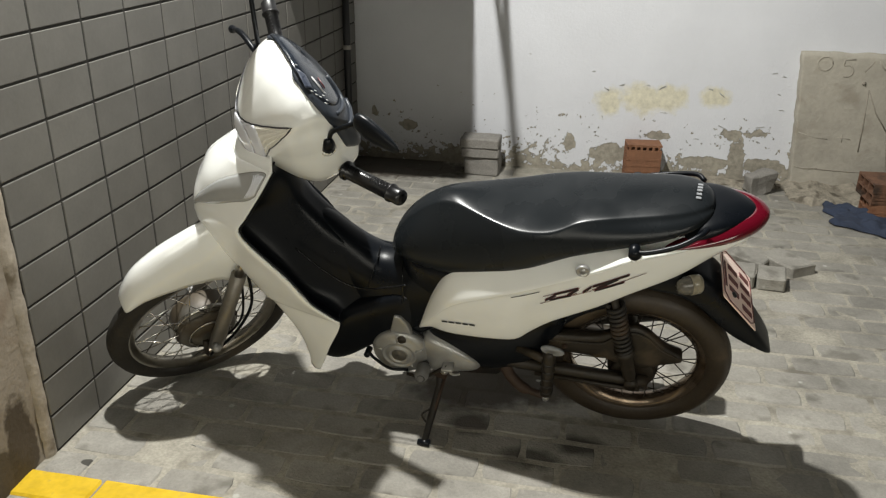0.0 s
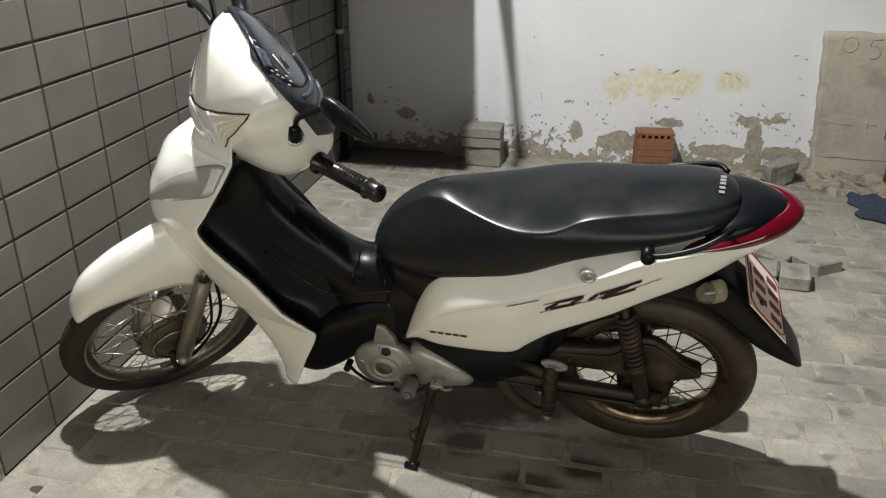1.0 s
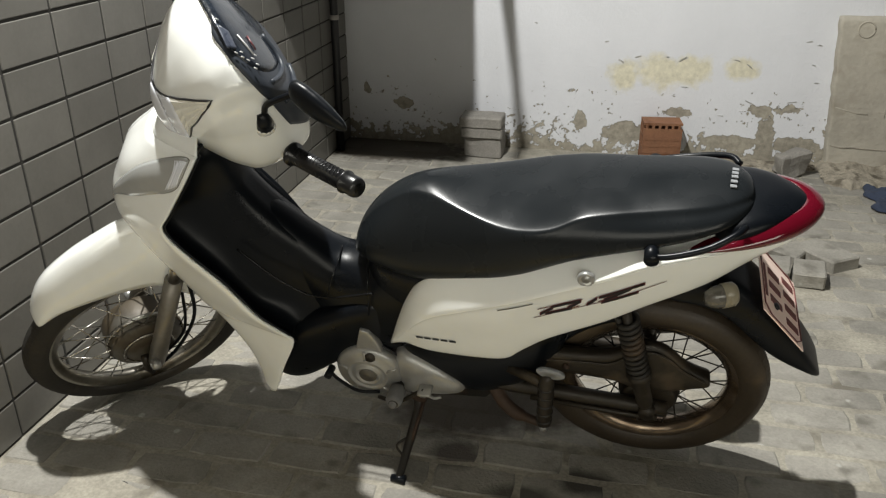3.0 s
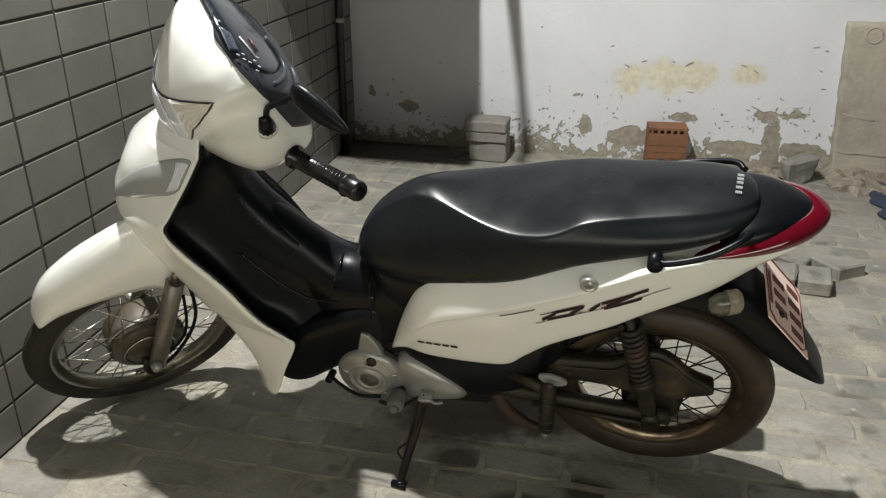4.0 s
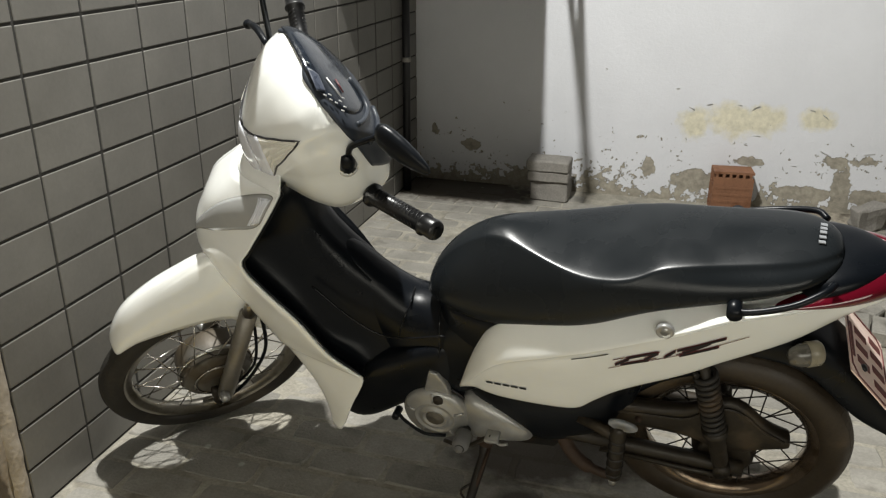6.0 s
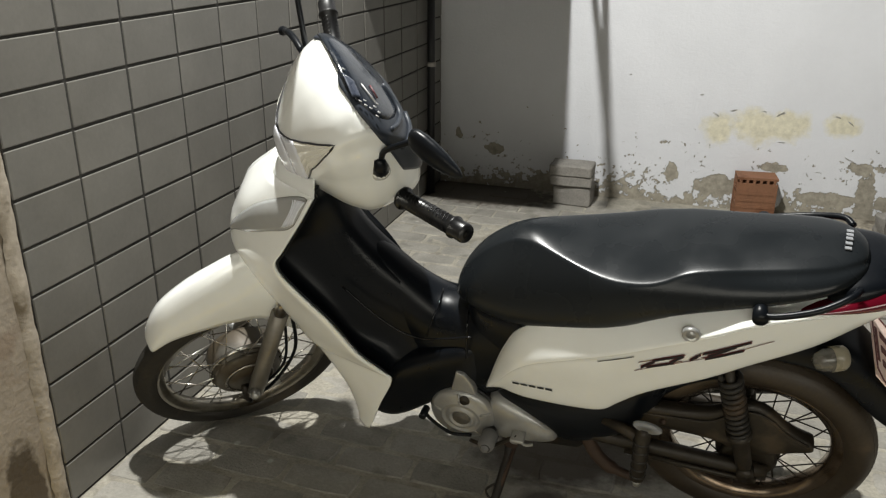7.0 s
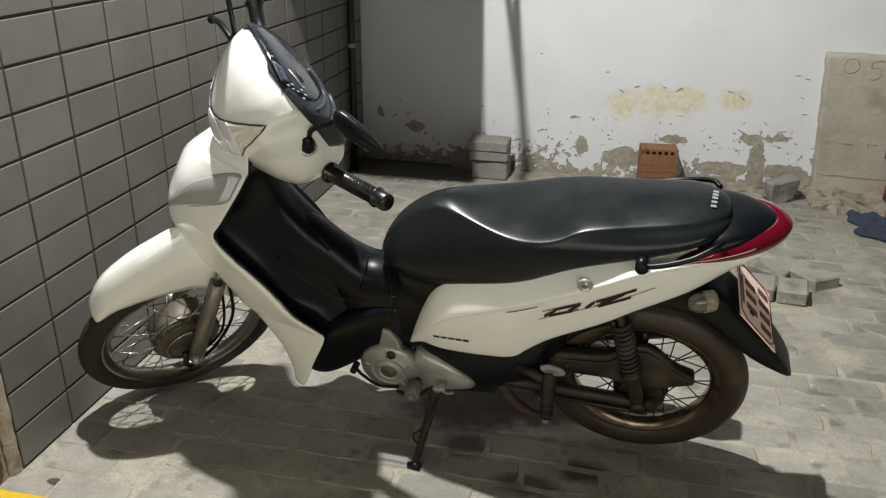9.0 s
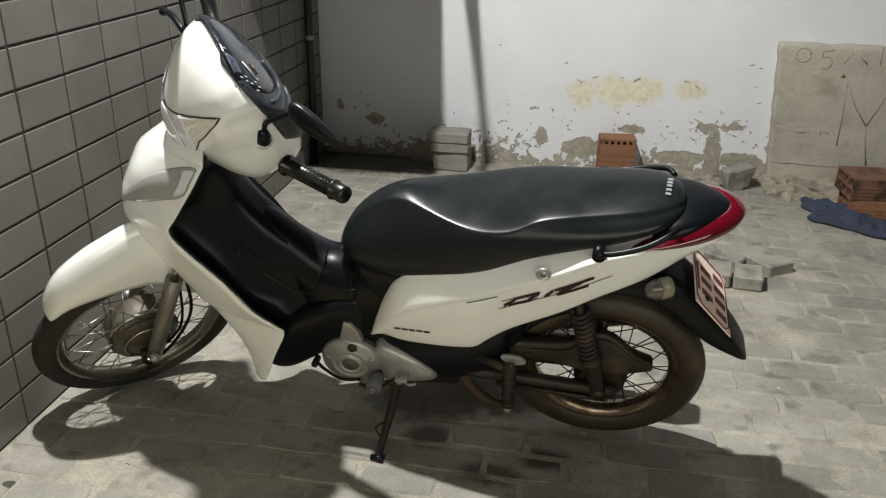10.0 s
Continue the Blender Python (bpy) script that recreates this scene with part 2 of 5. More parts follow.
YELLOW_PATCHES = [(1.39, 0.390, 0.085, 0.095), (1.55, 0.410, 0.15, 0.095), (1.70, 0.425, 0.11, 0.090), (1.925, 0.44, 0.09, 0.060)]
PEEL = peeling_wall()


# ---------------------------------------------------------------- building blocks
def part(name, bm, material, parent=None, label="", smooth=True):
    me = bpy.data.meshes.new(name)
    if isinstance(bm, bmesh.types.BMesh):
        bm.to_mesh(me)
        bm.free()
    else:
        me.from_pydata(bm[0], [], bm[1])
    me.materials.append(material)
    if smooth:
        me.shade_smooth()
    ob = new(name, me)
    if parent:
        ob.parent = parent
    if label:
        ob["label"] = label
    return ob


def empty(name, m=None):
    ob = new(name)
    ob.empty_display_size = 0.1
    if m is not None:
        ob.matrix_world = m
    return ob


def box(x0, x1, y0, y1, z0, z1, bevel=0.0, segments=1):
    bm = bmesh.new()
    bmesh.ops.create_cube(bm, size=1)
    for v in bm.verts:
        v.co = Vector(((x0 + x1) / 2 + v.co.x * (x1 - x0), (y0 + y1) / 2 + v.co.y * (y1 - y0), (z0 + z1) / 2 + v.co.z * (z1 - z0)))
    if bevel:
        bmesh.ops.bevel(bm, geom=bm.edges[:], offset=bevel, segments=segments, affect="EDGES")
    return bm


def rough_up(bm, amount, scale, cuts=2):
    bmesh.ops.subdivide_edges(bm, edges=bm.edges[:], cuts=cuts, use_grid_fill=True)
    for v in bm.verts:
        v.co += noise.noise_vector(v.co * scale) * amount
    return bm


def lathe(profile, steps=48, centre=(0, 0, 0), close=True):
    """A body of turning about the Y axis through centre: profile is a list of (radius, y)."""
    vs, fs, n = [], [], len(profile)
    for i in range(steps):
        a = 2 * math.pi * i / steps
        for r, y in profile:
            vs.append((centre[0] + r * math.cos(a), centre[1] + y, centre[2] + r * math.sin(a)))
    for i in range(steps):
        j = (i + 1) % steps
        for k in range(n if close else n - 1):
            q = (k + 1) % n
            fs.append((i * n + k, i * n + q, j * n + q, j * n + k))
    return vs, fs


def tube(path, radius, sides=12, closed=False, caps=True):
    """A round bar along a path of points; radius is one number or one per point."""
    pts = [Vector(p) for p in path]
    rad = radius if isinstance(radius, (list, tuple)) else [radius] * len(pts)
    vs, fs, n = [], [], len(pts)
    ref = None
    for i, p in enumerate(pts):
        d = (pts[(i + 1) % n] - pts[i - 1]) if closed else (pts[min(i + 1, n - 1)] - pts[max(i - 1, 0)])
        d.normalize()
        if ref is None:
            ref = d.orthogonal().normalized()
        u = (ref - d * ref.dot(d)).normalized()
        w = d.cross(u)
        ref = u
        for k in range(sides):
            a = 2 * math.pi * k / sides
            vs.append(p + rad[i] * (math.cos(a) * u + math.sin(a) * w))
    for i in range(n if closed else n - 1):
        j = (i + 1) % n
        for k in range(sides):
            q = (k + 1) % sides
            fs.append((i * sides + k, i * sides + q, j * sides + q, j * sides + k))
    if caps and not closed:
        fs.append(tuple(range(sides))[::-1])
        fs.append(tuple((n - 1) * sides + k for k in range(sides)))
    return vs, fs


def spline(points, steps=6):
    """Catmull-Rom through the points."""
    p = [Vector(q) for q in points]
    p = [2 * p[0] - p[1], *p, 2 * p[-1] - p[-2]]
    out = []
    for i in range(1, len(p) - 2):
        for k in range(steps):
            t = k / steps
            out.append(0.5 * (2 * p[i] + (p[i + 1] - p[i - 1]) * t + (2 * p[i - 1] - 5 * p[i] + 4 * p[i + 1] - p[i + 2]) * t * t + (3 * p[i] - p[i - 1] - 3 * p[i + 1] + p[i + 2]) * t ** 3))
    return out + [p[-2]]


def sheet(rows, thick=0.0, level=2, side=-1.0):
    """A grid of points as a surface; returns (verts, faces)."""
    n = len(rows[0])
    vs = [tuple(p) for row in rows for p in row]
    fs = [(i * n + k, i * n + k + 1, (i + 1) * n + k + 1, (i + 1) * n + k) for i in range(len(rows) - 1) for k in range(n - 1)]
    return vs, fs


def along(points, t):
    """The point at t (0 to 1) of a Catmull-Rom curve through the points."""
    n = len(points) - 1
    f = min(max(t, 0.0), 1.0) * n
    i = min(int(f), n - 1)
    f -= i
    p1, p2 = Vector(points[i]), Vector(points[i + 1])
    p0 = Vector(points[i - 1]) if i else 2 * p1 - p2
    p3 = Vector(points[i + 2]) if i + 2 <= n else 2 * p2 - p1
    return 0.5 * (2 * p1 + (p2 - p0) * f + (2 * p0 - 5 * p1 + 4 * p2 - p3) * f * f + (3 * p1 - p0 - 3 * p2 + p3) * f ** 3)


def on_sheet(rows, u, v, off=0.0):
    """The point at u (along the rows), v (across) of the smooth surface through a grid, moved off along its normal."""
    at = lambda a, b: along([along(r, b) for r in rows], a)
    p = at(u, v)
    if off:
        e = 0.01
        n = (at(min(u + e, 1), v) - at(max(u - e, 0), v)).cross(at(u, min(v + e, 1)) - at(u, max(v - e, 0))).normalized()
        p = p + n * off
    return p


def dense(rows, nu, nv):
    return [[on_sheet(rows, i / nu, k / nv) for k in range(nv + 1)] for i in range(nu + 1)]


def loft(rings, caps=True):
    n = len(rings[0])
    vs = [tuple(p) for ring in rings for p in ring]
    fs = [(i * n + k, i * n + (k + 1) % n, (i + 1) * n + (k + 1) % n, (i + 1) * n + k) for i in range(len(rings) - 1) for k in range(n)]
    if caps:
        fs.append(tuple(range(n))[::-1])
        fs.append(tuple((len(rings) - 1) * n + k for k in range(n)))
    return vs, fs


def finish(ob, thick=0.0, level=2, bevel=0.0, offset=-1.0):
    if thick:
        m = ob.modifiers.new("thickness", "SOLIDIFY")
        m.thickness, m.offset = thick, offset
    if bevel:
        m = ob.modifiers.new("rounding", "BEVEL")
        m.width, m.segments, m.limit_method = bevel, 3, "ANGLE"
    if level:
        m = ob.modifiers.new("smoothing", "SUBSURF")
        m.levels = m.render_levels = level
    return ob


def mirrored(shape):
    vs, fs = shape
    return [(x, -y, z) for x, y, z in vs], [f[::-1] for f in fs]


# ---------------------------------------------------------------- the yard
BACK = 2.615
ground = tagged(part("ground", box(-5, 6, -6, 6, -0.30, -0.0024), SAND, smooth=False), "sandy bed under the concrete paving of the yard", "ground", kind="structure")
wall_back = tagged(part("wall_back", box(-1.5, 5.6, BACK, BACK + 0.2, -0.1, 3.6), PEEL, smooth=False), "white painted wall flaking to mortar along its foot", "wall", kind="structure")
wall_left = tagged(part("wall_left", box(-1.5, -0.003, -0.196, BACK, -0.1, 3.6), GROUT, smooth=False), "wall clad in glazed grey tiles with dark joints", "wall", kind="structure")
# unseen walls that close the yard, dark so that they bounce little light
tagged(part("wall_right", box(5.4, 5.6, -5.4, BACK, -0.1, 3.0), BOUNCE_DARK, smooth=False), "unseen yard wall, darkened to cut bounced light", "wall", kind="structure")
tagged(part("wall_rear", box(-0.3, 5.6, -5.6, -5.41, -0.1, 3.0), BOUNCE_DARK, smooth=False), "unseen yard wall, darkened to cut bounced light", "wall", kind="structure")
# bare plaster where the tiling stops, with a ragged mortar edge against the tiles
pv, pf, py, pz = [], [], 70, 60
for i in range(py + 1):
    for k in range(pz + 1):
        y, z = -0.199 - 5.2 * (i / py) ** 2.2, -0.05 + 3.65 * (k / pz) ** 1.6
        x = -0.014 + 0.006 * noise.noise(Vector((0, y * 6, z * 6))) + 0.0025 * noise.noise(Vector((4, y * 22, z * 22)))
        pv.append((x, y, z))
pf = [(i * (pz + 1) + k, (i + 1) * (pz + 1) + k, (i + 1) * (pz + 1) + k + 1, i * (pz + 1) + k + 1) for i in range(py) for k in range(pz)]
plain = finish(part("wall_plain", (pv, pf), PLASTER), 0.25, 0, offset=1.0)
tagged(plain, "stained beige plaster wall where the tiles end", "wall", kind="structure")
strip = bmesh.new()
for j in range(161):
    z = -0.02 + 0.0226 * j
    w_ = 0.034 + 0.013 * noise.noise(Vector((0, 0, z * 8))) + 0.008 * noise.noise(Vector((0, 3, z * 33)))
    o_ = 0.004 * noise.noise(Vector((5, 0, z * 26)))
    d_ = 0.0035 * noise.noise(Vector((9, 0, z * 15)))
    for q_ in ((-0.014, -0.198 - w_), (-0.006 + d_, -0.199 - w_ * 0.8), (-0.001 + d_, -0.199 - w_ * 0.4), (-0.002 + d_, -0.199 + o_), (-0.012, -0.195 + o_)):
        strip.verts.new((q_[0], q_[1], z))
strip.verts.ensure_lookup_table()
for j in range(160):
    for k in range(4):
        strip.faces.new([strip.verts[a] for a in (j * 5 + k, (j + 1) * 5 + k, (j + 1) * 5 + k + 1, j * 5 + k + 1)])
tagged(part("trim", strip, EDGE), "uneven pale mortar edge beside the wall tiles", "trim", kind="structure")


def flake(x, z, w, h, turn, curl):
    """A curled scale of paint that stands off the wall."""
    vs, fs = [], []
    turn -= math.pi
    c, sn = math.cos(turn), math.sin(turn)
    for j in range(4):
        for i in range(5):
            u, v = w * (i / 4 - 0.5) * (1 - 0.25 * j / 3), h * j / 3
            u += 0.45 * w * noise.noise(Vector((x * 30 + i, z * 30 + j, 0)))
            v += 0.8 * h * noise.noise(Vector((x * 30 + i, z * 30 + j, 7)))
            vs.append((x + u * c - 0.6 * v * sn, BACK - 0.0008 - 0.8 * curl * (j / 3) ** 1.6, z + u * sn + 0.6 * v * c))
    for j in range(3):
        for i in range(4):
            fs.append((j * 5 + i, j * 5 + i + 1, (j + 1) * 5 + i + 1, (j + 1) * 5 + i))
    part("paint_flake", (vs, fs), FLAKE, wall_back)


FLAKE = mat("flaked_white_paint", (0.623, 0.614, 0.605), 0.75, vary=0.08, scale=20)
for x, z, w, h, turn, curl in ((1.37, 0.455, 0.045, 0.016, 2.6, 0.012), (1.45, 0.478, 0.05, 0.014, 3.4, 0.012), (1.66, 0.475, 0.06, 0.016, 3.7, 0.014), (1.585, 0.482, 0.03, 0.010, 3.1, 0.008), (1.90, 0.478, 0.04, 0.012, 2.9, 0.010), (1.955, 0.455, 0.045, 0.014, 2.5, 0.012), (2.20, 0.575, 0.04, 0.012, 3.3, 0.010), (2.245, 0.560, 0.03, 0.010, 3.0, 0.009), (2.235, 0.47, 0.03, 0.010, 2.8, 0.010), (2.26, 0.39, 0.03, 0.010, 3.2, 0.009), (1.68, 0.345, 0.05, 0.008, 3.1, 0.008), (1.86, 0.215, 0.04, 0.008, 3.1, 0.006), (1.30, 0.545, 0.03, 0.010, 3.3, 0.008), (0.96, 0.62, 0.02, 0.010, 2.9, 0.006), (1.98, 0.285, 0.06, 0.010, 2.7, 0.010), (2.17, 0.296, 0.08, 0.010, 3.3, 0.010)):
    flake(x, z, w * 0.7, h * 0.8, turn, curl * 0.5)


# unseen slab and cables, added above the corner to shade the back wall
tagged(part("canopy", box(0.04, 0.640, 1.45, BACK, 1.30, 1.36), BOUNCE_DARK, smooth=False), "unseen dark slab added to shade the corner of the yard", "canopy", kind="structure")
tagged(part("cable", tube(spline([(0.765, BACK, 1.42), (0.77, 2.3, 1.40), (0.765, 1.9, 1.42), (0.77, 1.45, 1.40)], 6), 0.014), PIPE), "unseen dark cable added to cast a line of shade on the white wall", "cable")
tagged(part("cable", tube(spline([(0.655, BACK, 1.62), (0.680, 2.4, 1.50), (0.722, 2.1, 1.46), (0.775, 1.5, 1.46)], 6), 0.013), PIPE), "unseen dark cable added to cast a line of shade on the white wall", "cable")

# black downpipe in the corner
drain = tagged(empty("downpipe"), "black plastic downpipe with a pale joint band in the wall corner", "pipe")
part("pipe_run", tube([(0.024, 2.385, 0.0), (0.024, 2.385, 1.28)], 0.019, 16), PIPE, drain)
part("joint_band", lathe([(0.0, -0.011), (0.0225, -0.011), (0.0225, 0.011), (0.0, 0.011)], 20), mat("pale_band", (0.35, 0.33, 0.3), 0.6), drain, "pale joint band").matrix_basis = pose(0.024, 2.385, 0.655, 90)

# ---------------------------------------------------------------- the motorcycle
WHITE = mat("pearl_white_bodywork", (0.885, 0.900, 0.872), 0.16, vary=0.02, scale=5, fine=20, coat=0.6, stain=0.02)
BLACK = mat("satin_black_plastic", (0.0042, 0.0054, 0.0074), 0.33, spec=0.20, vary=0.15, scale=10, fine=200, bump=0.0003)
SEATM = mat("black_seat_vinyl", (0.0115, 0.0135, 0.0152), 0.28, spec=0.21, vary=0.10, scale=8, fine=320, bump=0.0002)
DASH = mat("dark_grey_dash_plastic", (0.030, 0.035, 0.044), 0.40, spec=0.25, vary=0.1, scale=20, fine=200)
DASHGLASS = mat("smoked_instrument_glass", (0.016, 0.020, 0.027), 0.14, vary=0.5, scale=45, fine=160, spec=0.45)
GLOSS = mat("gloss_black", (0.006, 0.0065, 0.0075), 0.12, vary=0.05, spec=0.28)
RUBBER = mat("dusty_tyre_rubber", (0.020, 0.0175, 0.0135), 0.85, vary=0.25, scale=12, fine=120, bump=0.001, dirt=(0.046, 0.036, 0.024), dirt_at=0.54, dirt_scale=7)
MUDDY = mat("muddy_tyre_rubber", (0.038, 0.0275, 0.0170), 0.55, vary=0.3, scale=12, fine=120, bump=0.001, dirt=(0.095, 0.068, 0.040), dirt_at=0.53, dirt_scale=6)
CHROME = mat("spoke_chrome", (0.55, 0.53, 0.49), 0.26, metal=1.0, vary=0.25, dirt=(0.12, 0.09, 0.06), dirt_at=0.50, dirt_scale=7)
RIM = mat("dull_chrome_rim", (0.30, 0.28, 0.24), 0.36, metal=1.0, vary=0.25, dirt=(0.10, 0.075, 0.045), dirt_at=0.54, dirt_scale=9)
RUSTY = mat("rusty_muddy_rim", (0.20, 0.156, 0.115), 0.22, metal=0.8, vary=0.3, dirt=(0.07, 0.042, 0.022), dirt_at=0.48, dirt_scale=9)
SILVER = mat("dull_silver_casting", (0.35, 0.35, 0.34), 0.36, metal=0.5, vary=0.12, scale=14, dirt=(0.27, 0.24, 0.20), dirt_at=0.70, dirt_scale=14)
HUBM = mat("dusty_hub_casting", (0.115, 0.107, 0.090), 0.55, metal=0.2, vary=0.25, scale=12, dirt=(0.07, 0.055, 0.036), dirt_at=0.47, dirt_scale=11)
FORKM = mat("grey_painted_fork", (0.20, 0.185, 0.16), 0.38, metal=0.5, vary=0.15)
DIRTY = mat("dirty_dark_steel", (0.024, 0.0190, 0.0132), 0.50, metal=0.3, vary=0.45, scale=14, fine=80, bump=0.0012, dirt=(0.070, 0.053, 0.035), dirt_at=0.54, dirt_scale=10)
SOOT = mat("mud_caked_black_steel", (0.012, 0.010, 0.008), 0.6, vary=0.3, scale=14, fine=80, bump=0.0008, dirt=(0.050, 0.032, 0.018), dirt_at=0.55, dirt_scale=10)
RUST = mat("rusty_steel", (0.048, 0.029, 0.019), 0.7, metal=0.2, vary=0.35, scale=20, bump=0.001)
RED = mat("red_lens", (0.10, 0.0035, 0.011), 0.08, vary=0.05, coat=1.0)
LENS = mat("clear_lens", (0.76, 0.78, 0.84), 0.10, vary=0.04, scale=12, coat=0.6)
SMOKE = mat("frosted_lens", (0.36, 0.365, 0.355), 0.16, vary=0.05, scale=12, coat=0.6)
AMBERW = mat("faceted_clear_lens", (0.80, 0.78, 0.70), 0.10, vary=0.06, scale=60, fine=150, coat=0.5)
AMBER = mat("dusty_amber_lens", (0.25, 0.225, 0.165), 0.3, vary=0.1, scale=30)
CLEARD = mat("dusty_clear_plastic", (0.10, 0.094, 0.08), 0.25, vary=0.2, scale=30, coat=0.3)
GRIP = mat("grip_rubber", (0.007, 0.007, 0.0075), 0.32, vary=0.1, bump=0.0008)
DECAL = mat("dark_red_decal", (0.10, 0.018, 0.022), 0.35, vary=0.1)
INK = mat("black_decal", (0.012, 0.012, 0.014), 0.4, vary=0.05)
PALE = mat("pale_decal", (0.6, 0.6, 0.6), 0.5, vary=0.05)
MARK = mat("worn_grey_print", (0.24, 0.25, 0.265), 0.5, vary=0.2, scale=60)
PLATE = mat("reflective_plate", (1.0, 0.79, 0.70), 0.4, vary=0.05)
PLATEINK = mat("plate_ink", (0.16, 0.05, 0.045), 0.6, vary=0.05)

RAKE, BASE = radians(26.5), 1.261
SPOT = Matrix.Translation((1.497, 0.2975, 0)) @ pose(0, 0, 0, 0, 0, 180 - 0.72) @ pose(0, 0, 0, -17.56) @ pose(0, 0, 0, 0, 1.08)
AXIS = Vector((-math.sin(RAKE), 0, math.cos(RAKE)))
PIVOT = Vector((BASE + 0.075, 0, 0))
STEER = Matrix.Translation(PIVOT) @ Matrix.Rotation(radians(44.0), 4, AXIS) @ Matrix.Translation(-PIVOT)
# front wheel, fork and fender, turned and shifted along the view ray onto paving
SET = Matrix.Translation(SPOT.to_3x3().inverted() @ Vector((0.016, -0.025, 0.0165))) @ STEER
bike = tagged(empty("motorcycle", SPOT), "white step-through motorcycle with black seat leaning on its side stand", "motorcycle")


def wheel(name, axle, radius, tube_r, rim_r, rim_half, tyre_mat, rim_mat, spoke_mat, spokes, hub_profile, hub_mat, steered, label):
    cx, cz = axle
    w = part(name, lathe(hub_profile, 40, (cx, 0, cz)), hub_mat, bike, label)
    if steered:
        w.matrix_basis = SET
    prof = []
    rc = radius - tube_r
    for k in range(28):
        a = 2 * math.pi * k / 28
        prof.append((rc + tube_r * math.cos(a), 0.98 * tube_r * math.sin(a)))
    part("tyre", lathe(prof, 96, (cx, 0, cz)), tyre_mat, w, "dusty black tyre")
    r, h = rim_r, rim_half
    part("rim", lathe([(r, h), (r - 0.004, h + 0.002), (r - 0.010, h * 0.9), (r - 0.024, h * 0.62), (r - 0.027, 0), (r - 0.024, -h * 0.62), (r - 0.010, -h * 0.9), (r - 0.004, -h - 0.002), (r, -h), (r - 0.012, -h * 0.5), (r - 0.012, h * 0.5)], 72, (cx, 0, cz)), rim_mat, w)
    hub_r = max(p[0] for p in hub_profile) * 0.88
    for i in range(spokes):
        side = 1 if i % 2 else -1
        a = 2 * math.pi * (i + 0.5) / spokes
        b = a + (0.55 if (i // 2) % 2 else -0.55)
        y = side * hub_profile[1][1] * 0.8 if side * hub_profile[1][1] > 0 else side * abs(hub_profile[1][1]) * 0.8
        p0 = (cx + hub_r * math.cos(b), y, cz + hub_r * math.sin(b))
        p1 = (cx + (r - 0.026) * math.cos(a), y * 0.12, cz + (r - 0.026) * math.sin(a))
        part("spoke", tube([p0, p1], 0.0017, 5), spoke_mat, w)
    # shallow tread blocks round the crown
    for s in (-1, 0, 1):
        vs, fs = [], []
        for i in range(60):
            a = 2 * math.pi * (i + 0.5 * (s == 0)) / 60
            t = s * 0.50
            k = len(vs)
            for da, dy in ((-0.044, -0.006), (0.036, -0.006), (0.044, 0.006), (-0.036, 0.006)):
                for up in (-0.004, 0.0006):
                    rr = rc + (tube_r + up) * math.cos(t + dy / tube_r)
                    vs.append((cx + rr * math.cos(a + da), 0.98 * (tube_r + up) * math.sin(t + dy / tube_r), cz + rr * math.sin(a + da)))
            fs += [(k, k + 2, k + 4, k + 6), (k + 1, k + 7, k + 5, k + 3)] + [(k + 2 * j, k + 2 * j + 1, k + (2 * j + 3) % 8, k + (2 * j + 2) % 8) for j in range(4)]
        tagged(part("tread", (vs, fs), tyre_mat, w, smooth=False), kind="stuff")
    return w


wheel("front_wheel", (BASE, 0.276), 0.2715, 0.0305, 0.2225, 0.019, RUBBER, RIM, CHROME, 36,
                    [(0.0, 0.050), (0.045, 0.050), (0.066, 0.046), (0.084, 0.040), (0.090, 0.030), (0.090, -0.030), (0.084, -0.040), (0.045, -0.05), (0.0, -0.05)], HUBM, True, "dusty front wheel with wire spokes and drum hub")
wheel("rear_wheel", (0.0, 0.253), 0.253, 0.039, 0.190, 0.026, MUDDY, RUSTY, DIRTY, 36,
                   [(0.0, 0.055), (0.040, 0.055), (0.055, 0.050), (0.066, 0.040), (0.068, 0.020), (0.068, -0.040), (0.045, -0.06), (0.0, -0.06)], DIRTY, False, "muddy rear wheel with wire spokes and rusty rim")


def steered(ob):
    ob.matrix_basis = STEER
    return ob


def grounded(ob):
    ob.matrix_basis = SET
    return ob


def both(name, shape, material, label="", steer=False, **kw):
    """A left and a right part, mirror images."""
    made = []
    for sh in (shape, mirrored(shape)):
        ob = finish(part(name, sh, material, bike, label), **kw)
        if steer:
            steered(ob)
        made.append(ob)
    return made


# --- fork, brake plate and fender
for s in (1, -1):
    y = 0.082 * s
    foot = Vector((BASE - 0.012, y, 0.268))
    top = foot + AXIS * 0.37
    leg = part("fork_leg", tube([foot - AXIS * 0.035, foot - AXIS * 0.03, foot + AXIS * 0.03, foot + AXIS * 0.05, foot + AXIS * 0.30], [0.012, 0.020, 0.022, 0.0205, 0.0205], 20), FORKM, bike, "grey painted fork slider")
    grounded(leg)
    part("stanchion", tube([foot + AXIS * 0.30, top], 0.0145, 16), CHROME, leg, "chrome fork tube")
    part("axle_nut", lathe([(0, -0.012), (0.011, -0.012), (0.013, 0.0), (0.011, 0.012), (0, 0.012)], 6, (BASE, y + s * 0.026, 0.276)), SILVER, leg)
grounded(part("brake_plate", lathe([(0.0, 0.062), (0.03, 0.062), (0.052, 0.060), (0.055, 0.056), (0.068, 0.054), (0.080, 0.048), (0.086, 0.040), (0.0, 0.040)], 48, (BASE, 0, 0.276)), HUBM, bike, "dull silver drum brake plate"))
grounded(part("hub_ring", lathe([(0.0905, 0.030), (0.0935, 0.029), (0.0940, 0.020), (0.0905, 0.019)], 56, (BASE, 0, 0.276)), CHROME, bike, "bright chrome hub flange"))
